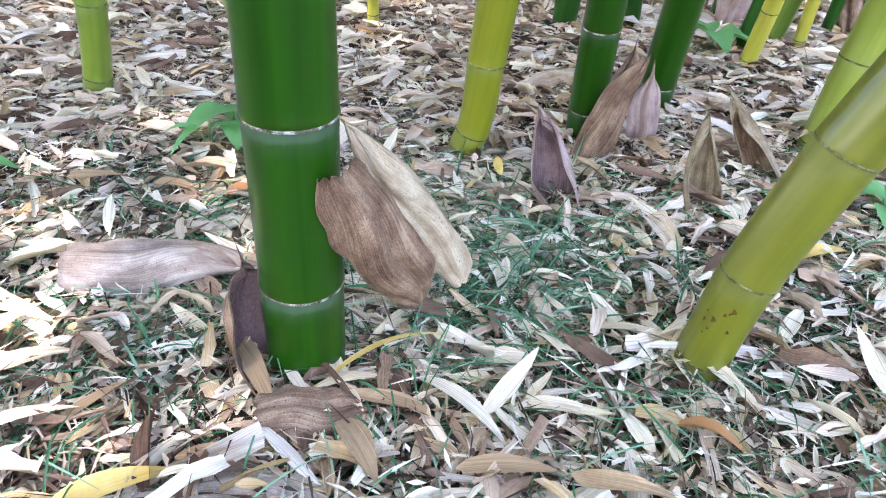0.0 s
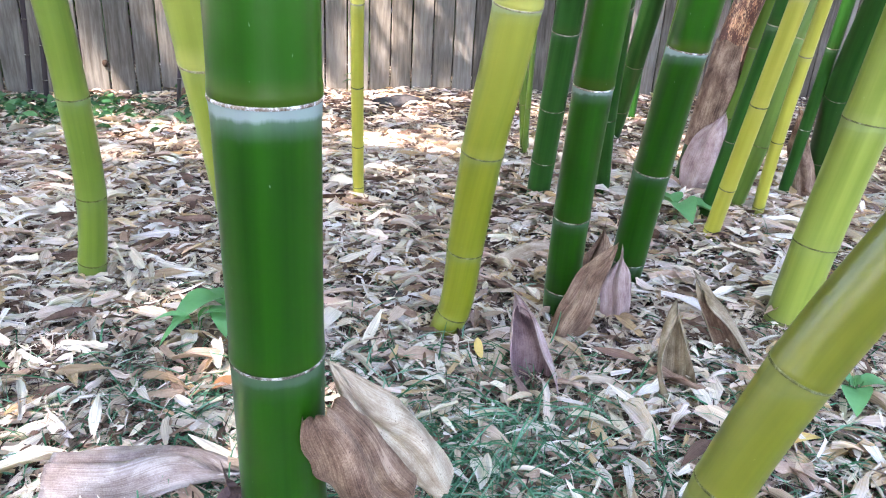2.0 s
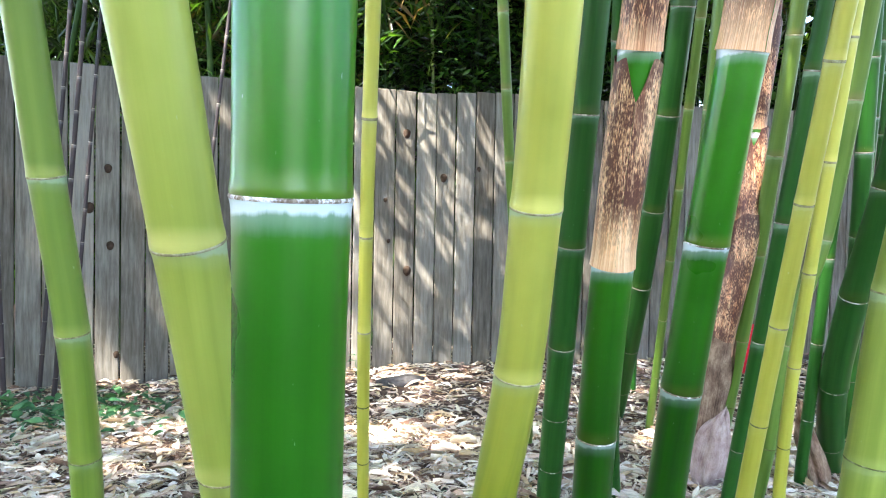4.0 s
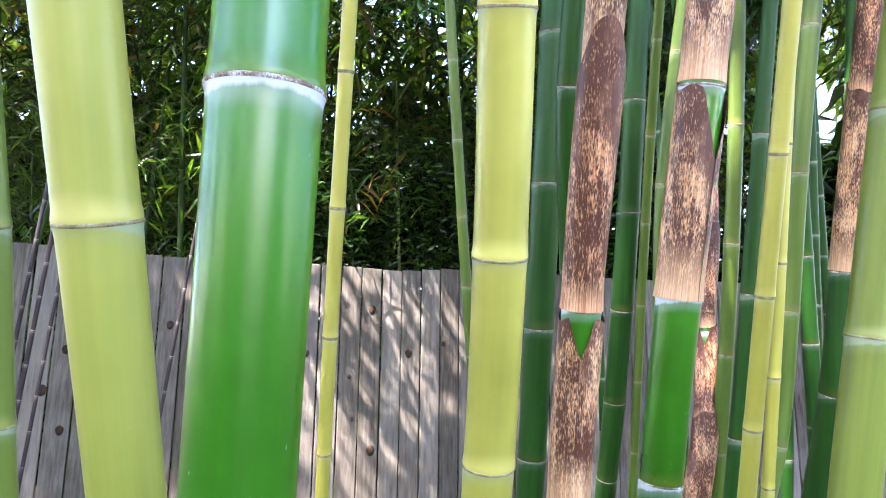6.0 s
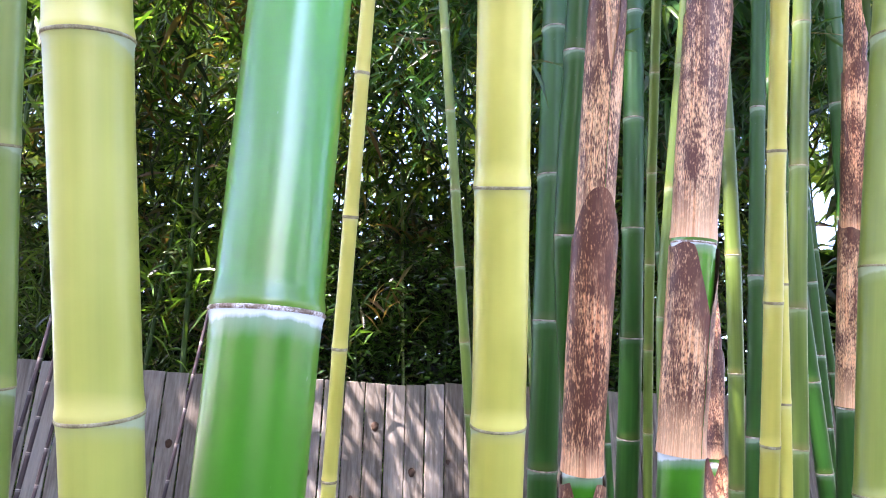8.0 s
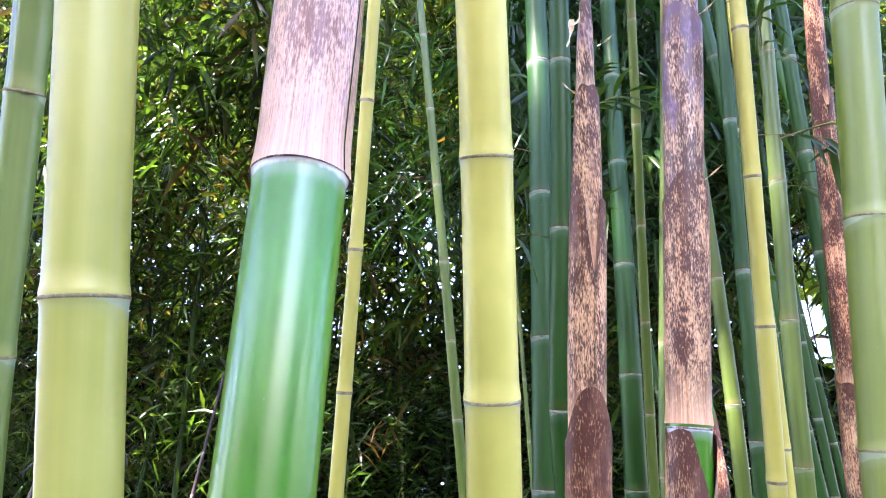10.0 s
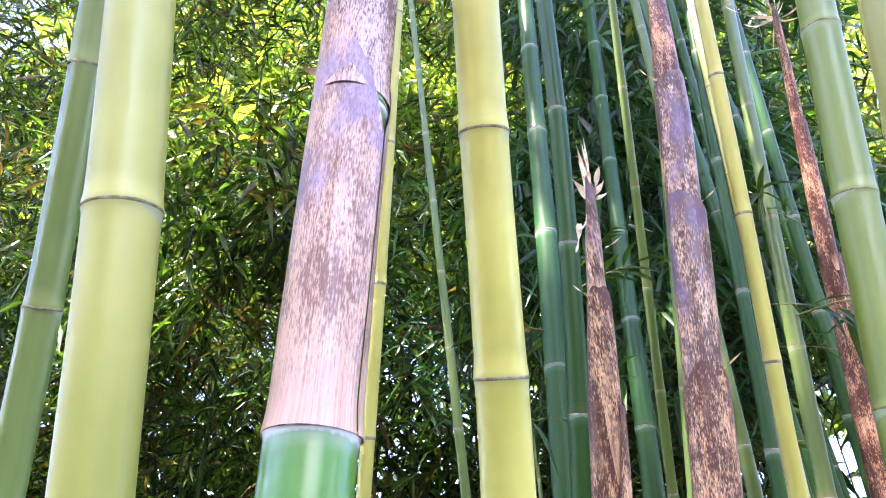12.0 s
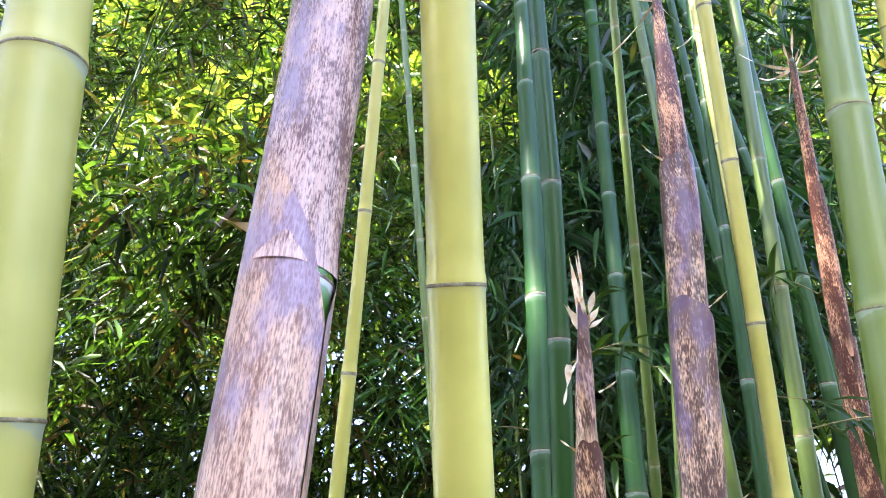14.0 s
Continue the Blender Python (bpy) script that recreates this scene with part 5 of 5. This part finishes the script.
joined("grass", [grass(3600, [(-0.45 + 0.17 * (k % 9), 0.32 + 0.16 * (k // 9)) for k in range(54)], 0.07, 0.05, 0.16), grass(1700, ((0.12, 0.76), (0.22, 0.84), (0.05, 0.82), (0.30, 0.76), (0.25, 0.98)), 0.09, 0.06, 0.18),
                 grass(1150, ((-0.17, 0.66), (-0.28, 0.64), (-0.2, 0.85), (-0.3, 0.95)), 0.07, 0.05, 0.13),
                 grass(1500, ((0.45, 0.85), (0.5, 0.65), (0.1, 1.15), (0.75, 0.8), (0.35, 0.5), (-0.35, 0.5)), 0.12, 0.04, 0.12),
                 grass(1300, ((0.9, 1.5), (0.2, 1.5), (-0.5, 1.2), (0.6, 1.7), (1.2, 1.6), (0.3, 1.9), (-0.2, 1.6)), 0.2, 0.04, 0.11)],
       GRASS, "sparse thin blue-green grass growing through the litter", "grass")


def plant(label, x, y, leaves, size, ratio, material=WEED, rise=0.05, name="weed", seed=1):
    """A small plant: broad leaves on short stalks, each leaf a part."""
    r = np.random.RandomState(seed)
    z = float(ground_z(x, y))
    thing = tagged(new(name), label, "plant", "small plants in the litter")
    thing.location = (x, y, z)
    for k in range(leaves):
        a = 2 * math.pi * k / leaves + r.uniform(-0.4, 0.4)
        head = np.array([[math.cos(a) * 0.9, math.sin(a) * 0.9, 0.25]])
        ln = np.array([size * r.uniform(0.8, 1.15)])
        v, f, uv = leaf_cloud(r, np.array([[0, 0, rise * r.uniform(0.6, 1.2)]]) + head * 0.01, ln, ln * ratio, head, np.array([0.45]), np.array([r.normal(0, 0.2)]), np.array([0.05]), 7)
        part("leaf", big_mesh("leaf", v, f, material, uv=uv), thing)
        st = [Vector((0, 0, -0.005)), Vector((head[0][0] * 0.012, head[0][1] * 0.012, rise))]
        tube_v = [p + Vector((0.0012 * math.cos(b), 0.0012 * math.sin(b), 0)) for p in st for b in (0, 2.1, 4.2)]
        part("stalk", mesh_from("stalk", tube_v, grid_faces(2, 3, True), material), thing)
    return thing


plant("bright green broad-leaved weed in the litter", -0.30, 1.20, 5, 0.13, 0.52, seed=2)
plant("green three-leaved weed among dry leaves", 0.84, 1.03, 4, 0.075, 0.62, seed=3)
plant("large lobed green weed leaf beside a green culm", 0.75, 1.86, 4, 0.12, 0.6, rise=0.06, seed=5)
plant("low dark green weed in the grass", -0.33, 1.12, 4, 0.09, 0.18, seed=6)
plant("low green weed at the litter's edge", -0.62, 0.88, 3, 0.07, 0.4, seed=8)
plant("green seedling by the fence", -1.05, 3.55, 5, 0.1, 0.35, IVY, 0.12, seed=9)
plant("green seedling by the fence", -1.2, 3.3, 5, 0.09, 0.35, IVY, 0.06, seed=10)
plant("green seedling by the fence", -0.58, 4.2, 5, 0.08, 0.35, IVY, 0.1, seed=11)
n = 430
ix, iy = rs.normal(-1.75, 0.32, n), rs.normal(3.05, 0.22, n)
ip = np.stack([ix, iy, ground_z(ix, iy) + rs.uniform(0.0, 0.09, n)], -1)
il = rs.uniform(0.04, 0.08, n)
joined("ground_cover", [leaf_cloud(rs, ip, il, il * 0.45, headings(rs, n, -0.3, 0.4), np.full(n, 0.3), rs.normal(0, 0.5, n), np.zeros(n), 5)], IVY, "low dark green leafy ground cover by the fence", "ground cover")


# ---------------------------------------------------------------- single fallen leaves
LEAF_YELLOW = plain_material("yellow_leaf", [(0.3, (0.72, 0.48, 0.12)), (0.55, (0.84, 0.62, 0.22)), (0.75, (0.88, 0.74, 0.38))], 20, 0.55, 0.3, 0.001, (1, 1, 1), 0.4, "", 0, 0.2, (1, 1, 0.6), 0.35)
LEAF_CREAM = plain_material("cream_leaf", [(0.3, (0.40, 0.28, 0.17)), (0.42, (0.62, 0.48, 0.31)), (0.55, (0.78, 0.68, 0.48)), (0.7, (0.82, 0.75, 0.60))], 25, 0.6, 0.3, 0.001, (1, 1, 1), 0.08, "object", 0.6, 0.15, (1.0, 0.95, 0.8), 0.85)
LEAF_BROWN = plain_material("rust_leaf", [(0.3, (0.24, 0.10, 0.04)), (0.7, (0.48, 0.24, 0.10))], 25, 0.7, 0.4, 0.001, (1, 1, 1), 0.3, "object", 0.4, 0.1)


def fallen(label, p, q, width, material, lift=0.018, roll=0.0, curl=0.05, droop=0.1):
    p, q = np.array([*p, 0.0]), np.array([*q, 0.0])
    p[2] = ground_z(p[0], p[1]) + lift
    h = q - p
    h[2] = (ground_z(q[0], q[1]) + lift) - p[2] + 0.01
    ln = np.linalg.norm(h)
    v, f, uv = leaf_cloud(rs, np.zeros((1, 3)), np.array([ln]), np.array([width]), (h / ln)[None], np.array([droop]), np.array([roll]), np.array([curl]), 12)
    ob = new("fallen_leaf", big_mesh("fallen_leaf", v, f, material, uv=uv))
    ob.location = p
    return tagged(ob, label, "leaf", "fallen leaves")


fallen("yellow bamboo leaf lying in the litter", (-0.19, 0.345), (-0.09, 0.408), 0.030, LEAF_YELLOW)
fallen("small yellow leaf standing in the grass", (0.21, 1.10), (0.20, 1.17), 0.018, LEAF_YELLOW, 0.03, 0.6)
fallen("orange-yellow leaf under the leaning culm", (0.63, 0.87), (0.735, 0.908), 0.028, LEAF_YELLOW, 0.022)
fallen("long bent orange straw by the thick culm", (0.024, 0.530), (0.15, 0.640), 0.012, LEAF_YELLOW, 0.03, 0.3, 0.08)
fallen("rust-brown dead leaf in the litter", (0.40, 0.53), (0.465, 0.495), 0.034, LEAF_BROWN, 0.024, 0.4, 0.12)
fallen("rust-brown dead leaf in the grass", (-0.23, 0.93), (-0.18, 0.95), 0.03, LEAF_BROWN, 0.03)
for label, p, q, w in (("long cream bamboo leaf bent beside the sheath", (-0.11, 0.60), (-0.015, 0.475), 0.028), ("cream bamboo leaf lying in the litter", (0.05, 0.475), (0.10, 0.40), 0.03),
                       ("cream bamboo leaf lying in the litter", (0.12, 0.55), (0.22, 0.47), 0.028), ("cream bamboo leaf lying in the litter", (-0.31, 0.40), (-0.22, 0.47), 0.028),
                       ("cream bamboo leaf lying in the litter", (0.32, 0.68), (0.45, 0.66), 0.026), ("cream bamboo leaf lying in the litter", (0.17, 0.43), (0.27, 0.445), 0.02),
                       ("cream bamboo leaf lying in the litter", (-0.38, 0.50), (-0.36, 0.62), 0.03), ("cream bamboo leaf lying in the litter", (-0.45, 0.62), (-0.32, 0.60), 0.026)):
    fallen(label, p, q, w, LEAF_CREAM, 0.026, rs.uniform(-0.4, 0.4), 0.06)

# picked-out leaves of the litter nearest to the path
shapes = []
for k in range(14):
    ln = 0.045 + 0.005 * k
    v, f, uv = leaf_cloud(rs, np.zeros((1, 3)), np.array([ln]), np.array([ln * rs.uniform(0.16, 0.26)]), np.array([[0.98, 0, 0.12]]), np.array([rs.uniform(-0.05, 0.15)]), np.array([rs.normal(0, 0.3)]), np.array([rs.normal(0, 0.05)]), 10, rs.normal(0, 1.0), rs.uniform(-0.3, 1.2))
    shapes.append(big_mesh("leaf", v, f, LEAF_CREAM if k % 4 else LITTER, uv=uv))
for k in range(280):
    x, y = rs.uniform(-0.75, 1.0), rs.uniform(0.3, 1.35)
    ob = part("leaf", shapes[k % 14], litter_thing)
    ob.location = (x, y, float(ground_z(x, y)) + rs.uniform(0.006, 0.028))
    ob.rotation_euler = (rs.normal(0, 0.35), rs.normal(0, 0.12), rs.uniform(0, 6.28))

# ---------------------------------------------------------------- by the fence
RED = plain_material("red_plastic", [(0.3, (0.68, 0.02, 0.04)), (0.7, (0.78, 0.05, 0.09))], 6, 0.35, 0.05, 0.001)


def lathe(name, profile, material, segs=28):
    verts = [(r * math.cos(2 * math.pi * j / segs), r * math.sin(2 * math.pi * j / segs), z) for r, z in profile for j in range(segs)]
    return mesh_from(name, verts, grid_faces(len(profile), segs, True), material)


bucket = tagged(new("bucket"), "red plastic bucket standing by the fence", "bucket")
bucket.location = (1.97, 4.62, float(ground_z(1.97, 4.62)) - 0.005)
part("body", lathe("body", [(0.001, 0), (0.115, 0), (0.12, 0.01), (0.145, 0.28), (0.150, 0.285), (0.150, 0.30), (0.143, 0.30), (0.138, 0.28), (0.113, 0.015), (0.001, 0.012)], RED), bucket)
handle_v = []
for i in range(17):
    a = math.pi * i / 16
    c = Vector((0.148 * math.cos(a), -0.03 * math.sin(a), 0.288 + 0.02 * math.sin(a)))
    handle_v += [c + Vector((0, 0.004 * math.cos(b), 0.004 * math.sin(b))) for b in (0, 1.57, 3.14, 4.71)]
part("handle", mesh_from("handle", handle_v, grid_faces(17, 4, True), RED), bucket)

BARK = plain_material("grey_bark", [(0.3, (0.03, 0.027, 0.026)), (0.7, (0.11, 0.10, 0.095))], 30, 0.9, 0.7, 0.006, (1, 1, 1), 0.2)


def lump(name, label, x, y, size, material, seed):
    bm = bmesh.new()
    bmesh.ops.create_icosphere(bm, subdivisions=3, radius=0.5)
    for v in bm.verts:
        k = 1 + 0.35 * noise.noise(v.co * 2.5 + Vector((seed, 0, 0))) + 0.12 * noise.noise(v.co * 7 + Vector((0, seed, 0)))
        v.co = Vector((v.co.x * size[0], v.co.y * size[1], max(v.co.z, -0.3) * size[2])) * k
    me = bpy.data.meshes.new(name)
    bm.to_mesh(me)
    bm.free()
    me.polygons.foreach_set("use_smooth", [True] * len(me.polygons))
    me.materials.append(material)
    ob = new(name, me)
    ob.location = (x, y, float(ground_z(x, y)) + 0.25 * size[2] - 0.01)
    ob.rotation_euler.z = seed
    return tagged(ob, label, "wood" if "bark" in label else "soil")


lump("wood_chunk", "dark grey bark chunk lying before the fence", -0.28, 3.98, (0.34, 0.12, 0.08), BARK, 0.6)
lump("wood_chunk", "small dark rotten bark lump in the litter", 0.02, 1.37, (0.09, 0.05, 0.035), BARK, 0.2)
lump("soil_clod", "grey crumbly soil clod between dry leaves", -0.06, 0.415, (0.05, 0.04, 0.02), SOIL, 1.2)

ROT = plain_material("dark_rot", [(0.3, (0.03, 0.018, 0.008)), (0.7, (0.16, 0.09, 0.03))], 200, 0.8)
r1 = [ob for ob in bpy.data.objects if ob.get("label", "").startswith("leaning yellow")] or [ob for ob in bpy.data.objects if ob.name.startswith("bamboo_culm") and (ob.location - r1_at(-0.01)).length < 0.01]
for z, a, r in ((0.108, 0.30, 0.0045), (0.100, 0.10, 0.003), (0.088, -0.15, 0.0048), (0.082, -0.45, 0.003), (0.080, 0.45, 0.003), (0.074, -0.2, 0.0025), (0.093, -0.5, 0.002), (0.066, -0.3, 0.002), (0.104, 0.22, 0.002)):
    c, d = r1_at(z), (r1_at(z + 0.01) - r1_at(z - 0.01)).normalized()
    out = Vector((-0.57 * math.cos(a) + 0.82 * math.sin(a), -0.82 * math.cos(a) - 0.57 * math.sin(a), 0))
    out = (out - d * out.dot(d)).normalized()
    side = d.cross(out)
    ring = [c + out * 0.0333 + (d * math.cos(b) * r * 0.8 + side * math.sin(b) * r * 0.6) * (1 + 0.3 * math.sin(3 * b + z * 900)) for b in (2 * math.pi * j / 12 for j in range(12))]
    spot = mesh_from("rot_spot", [v - r1[0].location for v in [c + out * 0.0352] + ring], [(0, 1 + j, 1 + (j + 1) % 12) for j in range(12)], ROT)
    part("rot_spot", spot, r1[0], "small dark rot spot")

# ---------------------------------------------------------------- leafy twigs among the culms
TWIG = plain_material("twig", [(0.3, (0.16, 0.12, 0.05)), (0.7, (0.32, 0.28, 0.12))], 30, 0.7)


def twig(label, p, q, leaves, seed, size=0.13):
    """A thin side branch with long narrow leaves, each a part."""
    r = np.random.RandomState(seed)
    p, q = Vector(p), Vector(q)
    thing = tagged(new("bamboo_twig"), label, "twig", "leafy twigs in the grove")
    thing.location = p
    d = (q - p)
    side = d.cross(Vector((0, 0, 1))).normalized()
    up = side.cross(d.normalized())
    verts = []
    for i in range(7):
        s = i / 6
        c = d * s + up * (0.06 * d.length * math.sin(math.pi * s))
        verts += [c + (side * math.cos(b) + up * math.sin(b)) * (0.0022 * (1 - 0.6 * s)) for b in (0, 1.26, 2.51, 3.77, 5.03)]
    part("branch", mesh_from("branch", verts, grid_faces(7, 5, True), TWIG), thing)
    for k in range(leaves):
        s = 0.35 + 0.65 * k / max(1, leaves - 1)
        c = d * s + up * (0.06 * d.length * math.sin(math.pi * s))
        h = np.array(d.normalized()) * 0.55 + r.normal(0, 0.55, 3) + np.array([0, 0, -0.25])
        h /= np.linalg.norm(h)
        ln = np.array([size * r.uniform(0.7, 1.2)])
        v, f, uv = leaf_cloud(r, np.array([tuple(c)]), ln, ln * 0.15, h[None], np.array([0.3]), np.array([r.normal(0, 0.6)]), np.array([0.03]), 6)
        part("leaf", big_mesh("leaf", v, f, FOLIAGE, uv=uv), thing)
    return thing


k = 0
for p, q, count in (((0.98, 1.15, 2.25), (1.20, 1.02, 2.22), 9), ((1.0, 1.4, 2.45), (1.25, 1.25, 2.30), 9), ((0.46, 1.35, 2.10), (0.33, 1.25, 2.05), 6), ((0.40, 1.25, 2.3), (0.28, 1.2, 2.28), 5), ((1.1, 1.3, 2.7), (1.0, 1.1, 2.62), 7),
                    ((1.25, 1.9, 2.6), (1.45, 1.7, 2.45), 9), ((0.55, 1.5, 2.6), (0.72, 1.4, 2.62), 8), ((0.50, 1.9, 2.5), (0.70, 1.75, 2.42), 8), ((1.35, 2.0, 2.3), (1.15, 1.85, 2.2), 8), ((1.15, 2.3, 3.0), (0.95, 2.1, 2.9), 9),
                    ((0.75, 2.3, 2.9), (0.55, 2.15, 2.85), 9), ((0.60, 1.9, 2.9), (0.75, 1.7, 3.0), 8), ((1.4, 1.6, 2.9), (1.2, 1.45, 2.85), 8), ((0.9, 2.6, 2.4), (0.75, 2.4, 2.3), 8)):
    k += 1
    twig("slender bamboo twig with long drooping green leaves", p, q, count, k)
